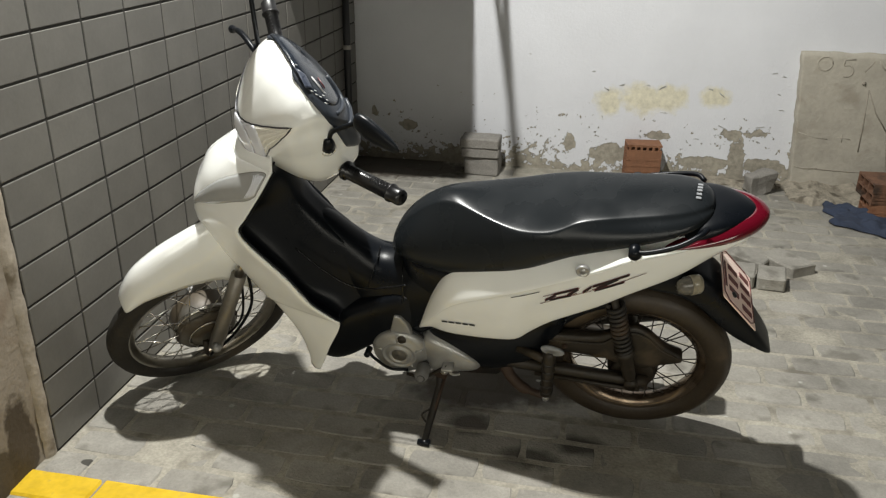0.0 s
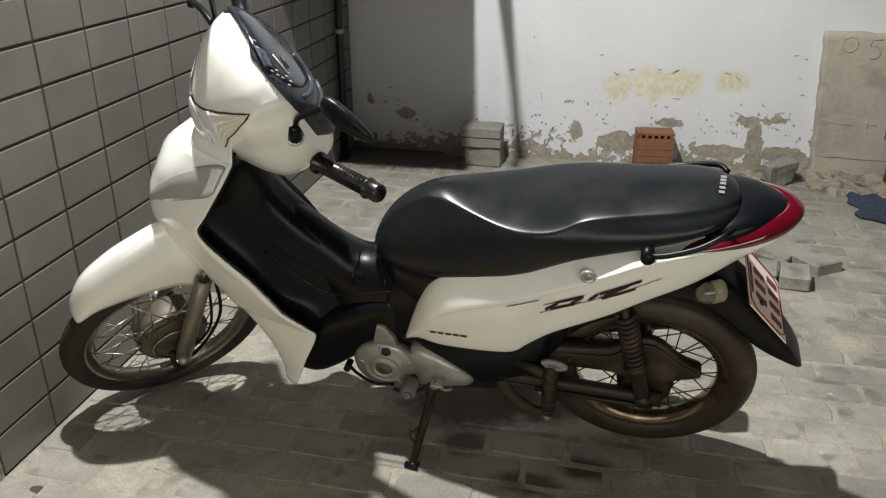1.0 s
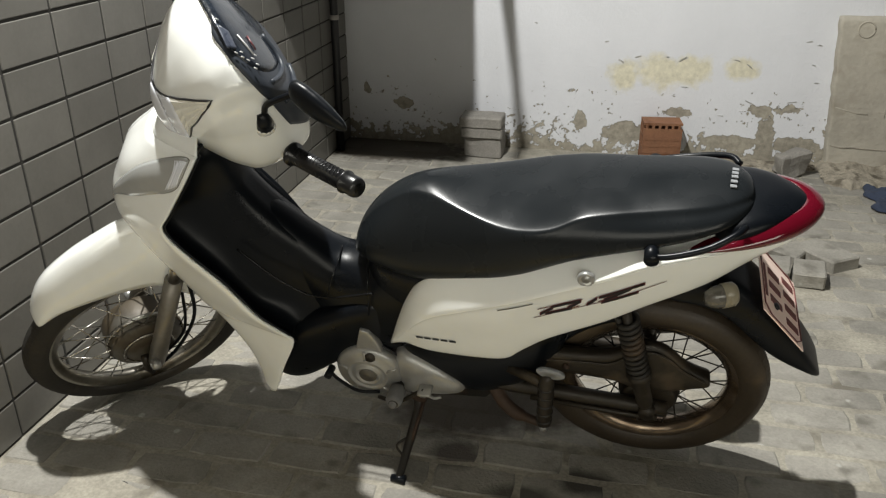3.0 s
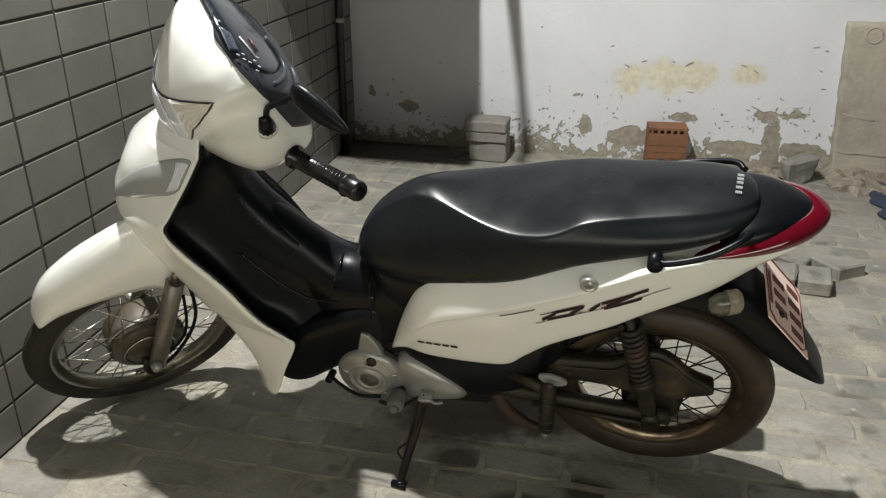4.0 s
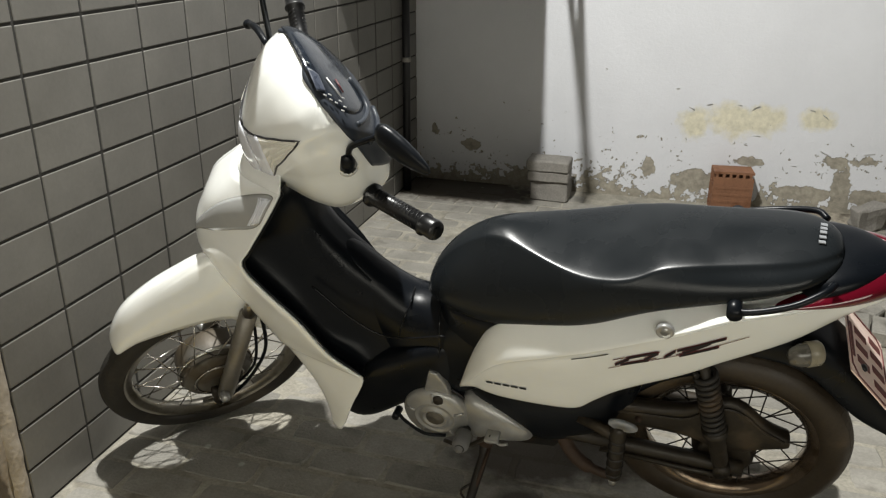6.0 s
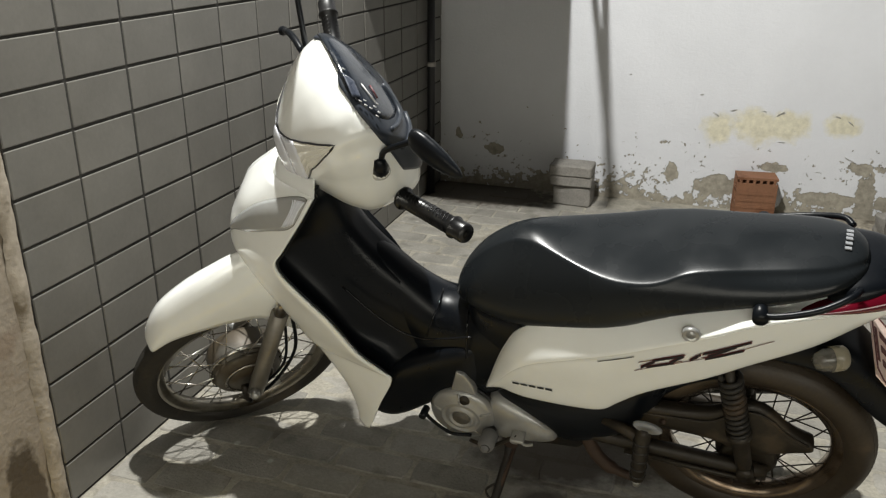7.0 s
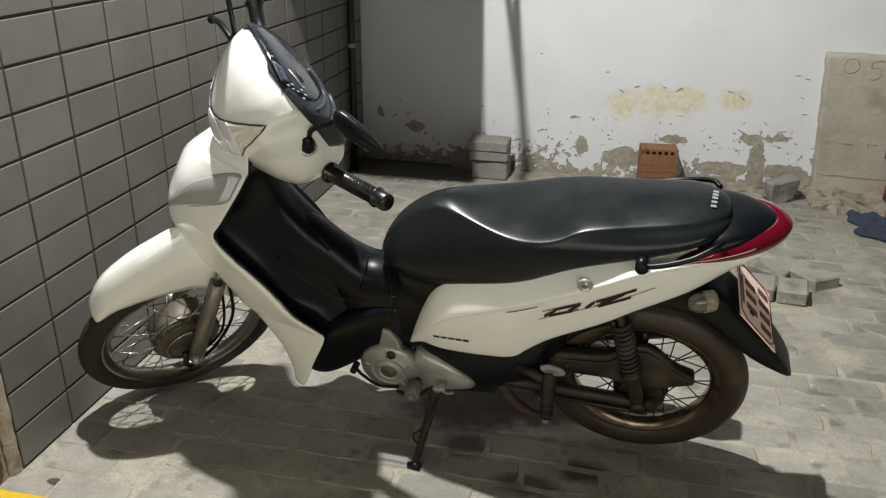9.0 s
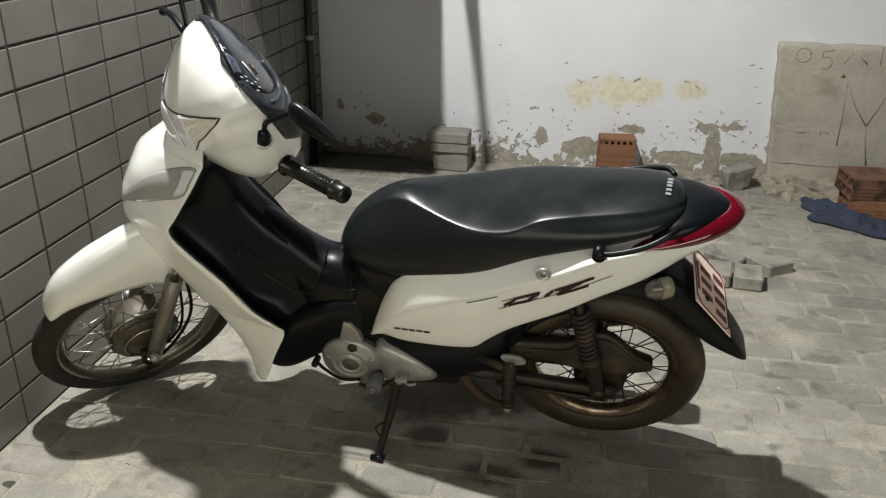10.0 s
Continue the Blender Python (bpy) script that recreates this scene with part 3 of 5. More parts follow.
grounded(part("hub_ring", lathe([(0.055, 0.0605), (0.060, 0.0615), (0.063, 0.0595), (0.056, 0.056)], 48, (BASE, 0, 0.276)), CHROME, bike, "worn bright ring of the brake plate"))
grounded(part("brake_arm", tube([(BASE + 0.02, 0.068, 0.262), (BASE + 0.035, 0.070, 0.205), (BASE + 0.030, 0.070, 0.175)], [0.010, 0.007, 0.006], 8), DIRTY, bike))
grounded(part("brake_cable", tube(spline([(BASE + 0.03, 0.072, 0.185), (BASE - 0.06, 0.085, 0.26), (BASE - 0.14, 0.09, 0.38), (BASE - 0.17, 0.06, 0.50)], 8), 0.0045, 8), BLACK, bike))
grounded(part("speedometer_cable", tube(spline([(BASE - 0.01, 0.075, 0.235), (BASE - 0.10, 0.085, 0.33), (BASE - 0.15, 0.05, 0.47)], 8), 0.0038, 8), BLACK, bike))

# fender: inverted trough round the front wheel; stations run from the tip backwards
fend = []
for x, z, hw, drop in ((1.420, 0.515, 0.012, 0.010), (1.412, 0.546, 0.032, 0.030), (1.358, 0.616, 0.046, 0.068), (1.280, 0.660, 0.055, 0.110), (1.205, 0.681, 0.060, 0.145), (1.150, 0.690, 0.063, 0.182), (1.105, 0.680, 0.066, 0.255), (1.065, 0.620, 0.066, 0.225), (1.045, 0.55, 0.064, 0.17)):
    fend.append([(x, hw * c, z - drop * d) for c, d in ((-1.0, 1.0), (-0.99, 0.66), (-0.86, 0.40), (-0.45, 0.12), (0, 0), (0.45, 0.12), (0.86, 0.40), (0.99, 0.66), (1.0, 1.0))])
grounded(finish(part("front_fender", sheet(dense(fend, 28, 24)), WHITE, bike, "pearl white front fender"), 0.004, 0))

# --- leg shield: white outer wings, black inner panel
wing = [[Vector(p) for p in row] for row in (
    [(0.990, 0.000, 0.915), (0.980, 0.054, 0.908), (0.953, 0.096, 0.902), (0.884, 0.129, 0.896), (0.851, 0.140, 0.893)],
    [(1.070, 0.000, 0.860), (1.055, 0.065, 0.845), (1.016, 0.111, 0.838), (0.922, 0.145, 0.839), (0.885, 0.158, 0.841)],
    [(1.105, 0.000, 0.815), (1.091, 0.069, 0.798), (1.047, 0.115, 0.786), (0.960, 0.157, 0.773), (0.937, 0.167, 0.770)],
    [(1.130, 0.000, 0.775), (1.115, 0.069, 0.758), (1.073, 0.115, 0.745), (0.985, 0.161, 0.730), (0.964, 0.168, 0.728)],
    [(1.140, 0.000, 0.720), (1.124, 0.069, 0.702), (1.078, 0.115, 0.688), (0.963, 0.162, 0.672), (0.936, 0.167, 0.671)],
    [(1.092, 0.008, 0.638), (1.081, 0.069, 0.620), (1.042, 0.115, 0.606), (0.904, 0.161, 0.589), (0.874, 0.165, 0.588)],
    [(1.020, 0.038, 0.544), (1.018, 0.080, 0.530), (0.991, 0.116, 0.518), (0.851, 0.160, 0.501), (0.824, 0.164, 0.500)],
    [(0.983, 0.069, 0.488), (0.976, 0.096, 0.479), (0.956, 0.121, 0.470), (0.804, 0.158, 0.455), (0.775, 0.162, 0.453)],
    [(0.953, 0.084, 0.458), (0.949, 0.103, 0.451), (0.931, 0.122, 0.444), (0.780, 0.158, 0.430), (0.756, 0.162, 0.428)],
    [(0.902, 0.101, 0.364), (0.899, 0.115, 0.359), (0.888, 0.129, 0.353), (0.819, 0.156, 0.341), (0.799, 0.160, 0.339)],
    [(0.881, 0.116, 0.291), (0.878, 0.127, 0.286), (0.872, 0.138, 0.282), (0.842, 0.155, 0.274), (0.828, 0.158, 0.273)],
    [(0.875, 0.129, 0.254), (0.873, 0.136, 0.250), (0.871, 0.144, 0.247), (0.856, 0.155, 0.242), (0.844, 0.156, 0.241)])]
both("leg_shield", sheet(dense(wing, 44, 20)), WHITE, "pearl white leg shield wing", thick=0.006, level=0, offset=0.0)

# closed top of the shield under the nacelle
cap = [[along(wing[0], k / 20) * (1 - q) + Vector((0.880, 0.035 * k / 20, 0.930)) * q + Vector((0, 0, 0.010 * math.sin(math.pi * q))) for k in range(21)] for q in (0.0, 0.15, 0.3, 0.5, 0.75, 1.0)]
both("shield_top", sheet(cap), WHITE, "pearl white top of the leg shield", thick=0.004, level=0, offset=0.0)
inner = []
for e, dip, crown in zip([r[4] for r in wing[:9]], (0.012, 0.016, 0.020, 0.024, 0.026, 0.026, 0.022, 0.016, 0.012), (0.865, 0.862, 0.858, 0.845, 0.805, 0.728, 0.665, 0.650, 0.645)):
    xm = e.x + dip
    half = [(e.x - 0.006, e.y - 0.0015, e.z), (e.x - 0.002, e.y - 0.008, e.z), (e.x + 0.7 * dip, e.y * 0.86, e.z - 0.001), (xm, e.y * 0.66, e.z - 0.002), (xm - 0.30 * (xm - crown), 0.078, e.z), (crown + 0.012, 0.046, e.z), (crown, 0.0, e.z)]
    inner.append(half + [(x, -y, z) for x, y, z in half[-2::-1]])
finish(part("inner_shield", sheet(dense(inner, 40, 44)), BLACK, bike, "satin black inner leg shield"), 0.004, 0, offset=0)

# step-through tunnel from the shield to the seat
tun = []
for x, ztop, hw, zbot in ((0.84, 0.700, 0.058, 0.42), (0.79, 0.672, 0.062, 0.38), (0.745, 0.622, 0.068, 0.34), (0.695, 0.580, 0.076, 0.31), (0.660, 0.562, 0.083, 0.31), (0.608, 0.566, 0.090, 0.33), (0.55, 0.585, 0.096, 0.36), (0.49, 0.60, 0.10, 0.40)):
    tun.append([(x, hw * c, zbot + (ztop - zbot) * d) for c, d in ((-1.0, 0.0), (-1.02, 0.5), (-0.86, 0.86), (-0.45, 0.99), (0, 1.0), (0.45, 0.99), (0.86, 0.86), (1.02, 0.5), (1.0, 0.0))])
finish(part("centre_cover", sheet(tun), BLACK, bike, "satin black step-through cover"), 0.004, 2)
part("cover_seam", tube(spline([(0.862, 0.098, 0.630), (0.800, 0.100, 0.565), (0.740, 0.101, 0.522), (0.690, 0.101, 0.512), (0.640, 0.100, 0.520), (0.580, 0.099, 0.536)], 6), 0.0024, 8), GLOSS, bike, "moulded edge of the footwell")
part("cover_seam", tube(spline([(0.672, 0.0, 0.572), (0.668, 0.045, 0.566), (0.676, 0.074, 0.545), (0.690, 0.086, 0.505)], 6), 0.0020, 8), GLOSS, bike, "moulded joint across the cover")
part("cover_seam", tube(spline([(0.600, 0.0, 0.574), (0.598, 0.050, 0.568), (0.594, 0.084, 0.545), (0.598, 0.094, 0.480), (0.606, 0.094, 0.440)], 6), 0.0020, 8), GLOSS, bike, "moulded joint across the cover")
# black cover below, from the shield down to the engine
low = []
for x, z0, z1, hw in ((0.90, 0.26, 0.41, 0.070), (0.862, 0.212, 0.41, 0.110), (0.792, 0.222, 0.428, 0.124), (0.717, 0.275, 0.450, 0.110), (0.63, 0.335, 0.49, 0.100), (0.55, 0.36, 0.51, 0.098)):
    zc, zh = (z0 + z1) / 2, (z1 - z0) / 2
    low.append([(x, hw * c, zc + zh * d) for c, d in ((1, -0.75), (1.03, 0.0), (1, 0.75), (0.8, 1), (0, 1), (-0.8, 1), (-1, 0.75), (-1.03, 0), (-1, -0.75), (-0.8, -1), (0, -1), (0.8, -1))])
finish(part("under_cover", loft(low), BLACK, bike, "black plastic cover below the leg shield"), level=2)

# --- front turn lenses in the shield
lens, facets = [], []
# upper and lower outline of the lens on the wing, from its front tip to its rear edge
LENS_UP = [(0.283, 0.336, 0), (0.190, 0.375, 0), (0.115, 0.475, 0), (0.070, 0.550, 0), (0.036, 0.650, 0), (0.016, 0.750, 0), (0.010, 0.850, 0), (0.014, 0.920, 0)]
LENS_LO = [(0.287, 0.340, 0), (0.236, 0.440, 0), (0.195, 0.535, 0), (0.153, 0.635, 0), (0.135, 0.700, 0), (0.123, 0.775, 0), (0.112, 0.860, 0), (0.100, 0.925, 0)]


def on_lens(a, k, off):
    p = along(LENS_UP, a) * (1 - k) + along(LENS_LO, a) * k
    return on_sheet(wing, p.x, p.y, off)


for a in range(25):
    lens.append([on_lens(a / 24, k / 8, 0.0030 + 0.0045 * math.sin(math.pi * k / 8) * math.sin(math.pi * a / 24) ** 0.5) for k in range(9)])
for q in range(8):
    a0 = 0.70 + 0.033 * q
    strip_ = [on_lens(a0 + 0.05 * math.sin(math.pi * k / 8) * (0.96 - a0) / 0.26, 0.10 + 0.80 * k / 8, 0.0050 + 0.0042 * math.sin(math.pi * (0.1 + 0.8 * k / 8))) for k in range(9)]
    facets.append(tube(strip_, 0.0014 + 0.0010 * (q % 2), 6))
lens_rim = [r[0] for r in lens] + [p for p in lens[-1][1:]] + [r[8] for r in lens[::-1]][1:]
for ob in both("turn_lens", ([tuple(p) for p in sheet(lens)[0]], sheet(lens)[1]), SMOKE, "frosted clear front turn lens", thick=0.004, level=0, offset=0):
    m_ = 1 if ob.data.vertices[80].co.y > 0 else -1
    for vs_, fs_ in facets:
        part("lens_facet", ([(p[0], m_ * p[1], p[2]) for p in vs_], fs_), LENS, ob, "bright moulded lens facet")
    part("lens_seam", tube([(p[0], m_ * p[1], p[2]) for p in lens_rim], 0.0014, 6), HUBM, ob)

# --- seat
seat = []
for x, dz, zs, ys, zb, hw in ((0.634, 0.003, 0.600, 0.010, 0.582, 0.022), (0.618, 0.004, 0.644, 0.024, 0.598, 0.050), (0.592, 0.005, 0.684, 0.028, 0.590, 0.074), (0.556, 0.006, 0.722, 0.030, 0.584, 0.092), (0.505, 0.006, 0.757, 0.030, 0.572, 0.106), (0.460, 0.007, 0.770, 0.036, 0.570, 0.113), (0.392, 0.007, 0.757, 0.070, 0.588, 0.124), (0.306, 0.006, 0.746, 0.108, 0.614, 0.132), (0.253, 0.006, 0.752, 0.119, 0.639, 0.134), (0.213, 0.006, 0.759, 0.120, 0.661, 0.133), (0.185, 0.006, 0.768, 0.111, 0.675, 0.133), (0.158, 0.007, 0.780, 0.101, 0.686, 0.132), (0.090, 0.008, 0.786, 0.092, 0.708, 0.130), (-0.008, 0.009, 0.796, 0.083, 0.735, 0.124), (-0.070, 0.009, 0.802, 0.076, 0.757, 0.112), (-0.108, 0.008, 0.805, 0.056, 0.762, 0.088), (-0.130, 0.005, 0.802, 0.036, 0.766, 0.060), (-0.140, 0.002, 0.794, 0.018, 0.772, 0.032)):
    zt = zs + dz
    half = [(hw * 0.93, zb), (hw * 1.01, zb + 0.30 * (zs - zb)), (ys + 0.50 * (hw - ys) + 0.006, zb + 0.72 * (zs - zb)), (ys + 0.006, zs - 0.009), (ys + 0.001, zs - 0.0015), (ys - 0.006, zs + 0.001), (ys * 0.5, zs + 0.72 * (zt - zs))]
    seat.append([(x, y, z) for y, z in half] + [(x, 0, zt)] + [(x, -y, z) for y, z in half[::-1]] + [(x, 0, zb)])
finish(part("seat", loft(seat), SEATM, bike, "black vinyl dual seat"), level=2)
base_rings = []
for x, z0, z1, hw in ((0.606, 0.500, 0.602, 0.046), (0.575, 0.410, 0.604, 0.080), (0.50, 0.375, 0.600, 0.098), (0.42, 0.385, 0.615, 0.108), (0.30, 0.400, 0.650, 0.116)):
    base_rings.append([(x, hw * c, z0 + (z1 - z0) * d_) for c, d_ in ((1, 0.06), (1.03, 0.5), (1, 0.94), (0.8, 1), (-0.8, 1), (-1, 0.94), (-1.03, 0.5), (-1, 0.06), (-0.8, 0), (0.8, 0))])
finish(part("seat_base", loft(base_rings), BLACK, bike, "satin black cover under the seat nose"), level=2)

# --- white side covers
side = []
for x, zt, zb, y in ((0.560, 0.395, 0.378, 0.095), (0.530, 0.478, 0.376, 0.108), (0.486, 0.563, 0.377, 0.121), (0.440, 0.602, 0.380, 0.128), (0.370, 0.628, 0.384, 0.133), (0.305, 0.645, 0.394, 0.136), (0.268, 0.657, 0.426, 0.137), (0.213, 0.672, 0.468, 0.135), (0.103, 0.705, 0.528, 0.131), (0.035, 0.730, 0.570, 0.125), (-0.070, 0.745, 0.626, 0.110), (-0.145, 0.750, 0.674, 0.088), (-0.215, 0.754, 0.708, 0.060)):
    h = zt - zb
    c = float(np.interp(x, (-0.2, 0.02, 0.13, 0.24, 0.30, 0.42, 0.475, 0.53, 0.56), (0.10, 0.11, 0.15, 0.21, 0.20, 0.28, 0.33, 0.48, 0.66)))
    k = float(np.interp(x, (-0.2, -0.1, 0.05, 0.40, 0.50, 0.556), (0.1, 0.5, 1.0, 1.0, 0.7, 0.0)))
    # the shoulder of the cover stands out and overhangs its lower half
    row = [(y - 0.024, zt + 0.004), (y - 0.008, zt - 0.22 * c * h), (y + 0.010 * k, zt - 0.70 * c * h), (y + 0.019 * k, zt - c * h), (y + 0.016 * k, zt - (c + 0.05) * h), (y - 0.004 + 0.003 * k, zt - (c + 0.50 * (1 - c)) * h), (y - 0.016, zb + 0.012), (y - 0.030, zb)]
    side.append([(x, yy, zz) for yy, zz in row])
both("side_cover", sheet(dense(side, 48, 42)), WHITE, "pearl white side cover", thick=0.004, level=0, offset=0.0)
bolt_at = (0.140, 0.150, 0.677)
for s in (1, -1):
    b = part("cover_bolt", lathe([(0.0, 0.004), (0.007, 0.004), (0.0075, 0.001), (0.011, 0.001), (0.0125, 0.004), (0.0155, 0.003), (0.0165, -0.004), (0, -0.004)], 24, (0, 0, 0)), SILVER, bike, "dull steel cover bolt")
    b.matrix_basis = pose(bolt_at[0], s * bolt_at[1], bolt_at[2], 0, 0, 0 if s > 0 else 180)
# black frame cover below the side cover
bel = []
for x, zt, zb, hw in ((0.56, 0.40, 0.345, 0.085), (0.50, 0.42, 0.285, 0.098), (0.44, 0.44, 0.232, 0.104), (0.37, 0.44, 0.212, 0.106), (0.30, 0.46, 0.248, 0.104), (0.22, 0.50, 0.300, 0.098), (0.16, 0.54, 0.46, 0.08)):
    bel.append([(x, hw * c, zb + (zt - zb) * d) for c, d in ((1.0, 1.0), (1.03, 0.5), (0.95, 0.08), (0.6, 0), (-0.6, 0), (-0.95, 0.08), (-1.03, 0.5), (-1.0, 1.0))])
finish(part("frame_cover", loft(bel), BLACK, bike, "black plastic frame cover"), level=2)

# --- tail: black top, red wrap-round lamp
tail = []
for x, zt, zb, hw in ((-0.060, 0.770, 0.722, 0.112), (-0.12, 0.784, 0.738, 0.104), (-0.165, 0.788, 0.748, 0.084), (-0.205, 0.784, 0.756, 0.056), (-0.230, 0.778, 0.758, 0.028), (-0.238, 0.773, 0.758, 0.012)):
    tail.append([(x, hw, zb), (x, hw, zb + 0.45 * (zt - zb)), (x, hw * 0.90, zt - 0.005), (x, hw * 0.5, zt), (x, 0, zt + 0.002), (x, -hw * 0.5, zt), (x, -hw * 0.90, zt - 0.005), (x, -hw, zb + 0.45 * (zt - zb)), (x, -hw, zb), (x, 0, zb)])
finish(part("tail_cover", loft(tail), BLACK, bike, "black tail cover behind the seat"), level=2)
red = []
for a in range(17):
    t = -1 + a / 8
    q = abs(t)
    x = -0.258 + 0.232 * q ** 1.8
    y = 0.120 * (1 - (1 - q) ** 1.7) * (1 if t > 0 else -1)
    hh = 0.004 + 0.0155 * math.sin(math.pi * (0.22 + 0.78 * q))
    zc = 0.768 - 0.034 * q ** 1.5
    out = Vector((-(1 - q) - 0.25, 1.0 * t, 0)).normalized() * 0.013
    red.append([(x - out.x * 2.9, y - out.y * 2.9, zc + hh), (x - out.x * 0.6, y - out.y * 0.6, zc + hh * 0.80), (x + out.x * 0.6, y + out.y * 0.6, zc + hh * 0.1), (x + out.x * 0.2, y + out.y * 0.2, zc - hh), (x - out.x * 2.0, y - out.y * 2.0, zc - hh)])
finish(part("tail_lamp", loft(red), RED, bike, "glossy red wrap-round tail lamp"), level=2)
rail = spline([(0.030, 0.122, 0.738), (0.015, 0.146, 0.740), (-0.055, 0.139, 0.758), (-0.105, 0.116, 0.776), (-0.122, 0.092, 0.776)], 6)
for sh in (tube(rail, 0.0062, 12), mirrored(tube([tuple(p) for p in rail], 0.0062, 12))):
    part("grab_rail", ([tuple(v) for v in sh[0]], sh[1]), BLACK, bike, "black tubular grab rail")
for s in (1, -1):
    part("rail_bolt", tube([(0.030, 0.105 * s, 0.734), (0.030, 0.152 * s, 0.736)], [0.012, 0.0135], 16), BLACK, bike)

# --- rear fender, plate and rear turn lamps
flap = []
for x, z, hw in ((-0.02, 0.600, 0.060), (-0.09, 0.620, 0.070), (-0.15, 0.600, 0.072), (-0.20, 0.545, 0.072), (-0.25, 0.480, 0.068), (-0.30, 0.410, 0.062), (-0.325, 0.370, 0.052), (-0.334, 0.352, 0.034)):
    skirt = 0.9 * hw * min(1.0, max(0.0, (x + 0.345) / 0.1))
    flap.append([(x + 0.45 * skirt * (abs(c) > 0.99), hw * c, z - skirt * (abs(c) > 0.99)) for c in (-1, -0.97, -0.5, 0, 0.5, 0.97, 1)])
finish(part("rear_fender", sheet(flap), BLACK, bike, "black plastic rear fender and flap"), 0.005, 2)
plate = part("number_plate", box(-0.0935, 0.0935, -0.0012, 0.0012, -0.068, 0.068, 0.0), PLATE, bike, "pale reflective number plate", smooth=False)
plate.matrix_basis = Matrix(((0, 0.77, 0.64, -0.226), (-1, 0, 0, 0.0), (0, -0.64, 0.77, 0.533), (0, 0, 0, 1)))
part("plate_rim", tube([(-0.088, -0.002, -0.045), (-0.072, -0.002, -0.063), (0.072, -0.002, -0.063), (0.088, -0.002, -0.045), (0.088, -0.002, 0.045), (0.072, -0.002, 0.063), (-0.072, -0.002, 0.063), (-0.088, -0.002, 0.045)], 0.0016, 6, closed=True), PLATEINK, plate)
for zc, n in ((0.020, 3), (-0.034, 4)):
    for i in range(n):
        x = (i - (n - 1) / 2) * 0.038
        w, h = 0.0085, 0.020
        part("plate_bar", box(x - w, x + w, -0.0026, -0.0010, zc - h, zc + h), PLATEINK, plate, smooth=False)
part("plate_bar", box(-0.045, 0.045, -0.0026, -0.0010, 0.050, 0.057), PLATEINK, plate, smooth=False)
part("plate_bolt", lathe([(0, -0.006), (0.007, -0.006), (0.008, 0.0), (0, 0.0)], 16, (-0.05, 0, 0.022)), INK, plate)
for s in (1, -1):
    lampb = part("rear_turn_lamp", lathe([(0.0, -0.030), (0.016, -0.028), (0.024, -0.012), (0.026, 0.010), (0.022, 0.020), (0.0, 0.022)], 24), CLEARD, bike, "rear turn lamp with dusty lens")
    lampb.matrix_basis = Matrix.Translation((-0.100, 0.100 * s, 0.614)) @ Matrix.Rotation(radians(112), 4, "Z") @ Matrix.Diagonal((0.80, 0.92, 0.92, 1))
    part("lens", lathe([(0.0, 0.034), (0.022, 0.033), (0.0265, 0.028), (0.0275, 0.004), (0.0, 0.004)], 24), AMBER, lampb, "dusty pale lens")
    part("stalk", tube([(-0.095, 0.05 * s, 0.596), (-0.10, 0.11 * s, 0.604)], 0.010, 10), BLACK, bike)

# --- shocks, swingarm, chain case
for s in (1, -1):
    top, bot = Vector((0.064, 0.100 * s, 0.550)), Vector((0.004, 0.106 * s, 0.262))
    shock = part("shock_absorber", tube([bot - (top - bot) * 0.06, bot + (top - bot) * 0.36, top], [0.013, 0.013, 0.010], 14), DIRTY, bike, "dirty rear shock absorber")
    coil = []
    d = (top - bot).normalized()
    u = d.orthogonal().normalized()
    v = d.cross(u)
    for i in range(11 * 14 + 1):
        a = 2 * math.pi * i / 14
        coil.append(bot + (top - bot) * (0.42 + 0.54 * i / 154) + 0.0190 * (math.cos(a) * u + math.sin(a) * v))
    part("spring", tube(coil, 0.0056, 8), SOOT, shock, "dark coil spring")
    part("lower_cup", tube([bot + (top - bot) * 0.06, bot + (top - bot) * 0.10, bot + (top - bot) * 0.34, bot + (top - bot) * 0.37, bot + (top - bot) * 0.42], [0.014, 0.0175, 0.0185, 0.025, 0.026], 16), DIRTY, shock, "dull grey lower body")
    part("eye", tube([bot + Vector((0, -0.014, 0)), bot + Vector((0, 0.014, 0))], 0.017, 14), DIRTY, shock)
    part("swingarm", tube([(0.42, 0.075 * s, 0.290), (0.30, 0.080 * s, 0.268), (0.0, 0.082 * s, 0.246), (-0.040, 0.082 * s, 0.244)], [0.020, 0.018, 0.017, 0.014], 12), DIRTY, bike, "dirty steel swingarm tube")
part("rear_axle", tube([(0, -0.12, 0.258), (0, 0.12, 0.258)], 0.008, 10), DIRTY, bike)
part("axle_nut", lathe([(0, -0.012), (0.014, -0.012), (0.016, 0), (0.012, 0.012), (0, 0.014)], 6, (0, 0.105, 0.258)), RUST, bike, "rusty axle nut")
cs = []
for x, zt, zb in ((0.44, 0.385, 0.330), (0.30, 0.394, 0.332), (0.215, 0.398, 0.331), (0.138, 0.400, 0.325), (0.085, 0.405, 0.320), (0.060, 0.428, 0.312), (0.035, 0.446, 0.296), (0.005, 0.452, 0.284), (-0.026, 0.440, 0.290), (-0.055, 0.402, 0.308), (-0.083, 0.377, 0.318), (-0.112, 0.364, 0.327), (-0.118, 0.358, 0.332)):
    cs.append([(x, 0.048, zb), (x, 0.086, zb + 0.003), (x, 0.091, zb + 0.012), (x, 0.091, zt - 0.012), (x, 0.086, zt - 0.003), (x, 0.048, zt)])
case = finish(part("chain_case", loft(cs), DIRTY, bike, "mud-stained steel chain case"), level=1)
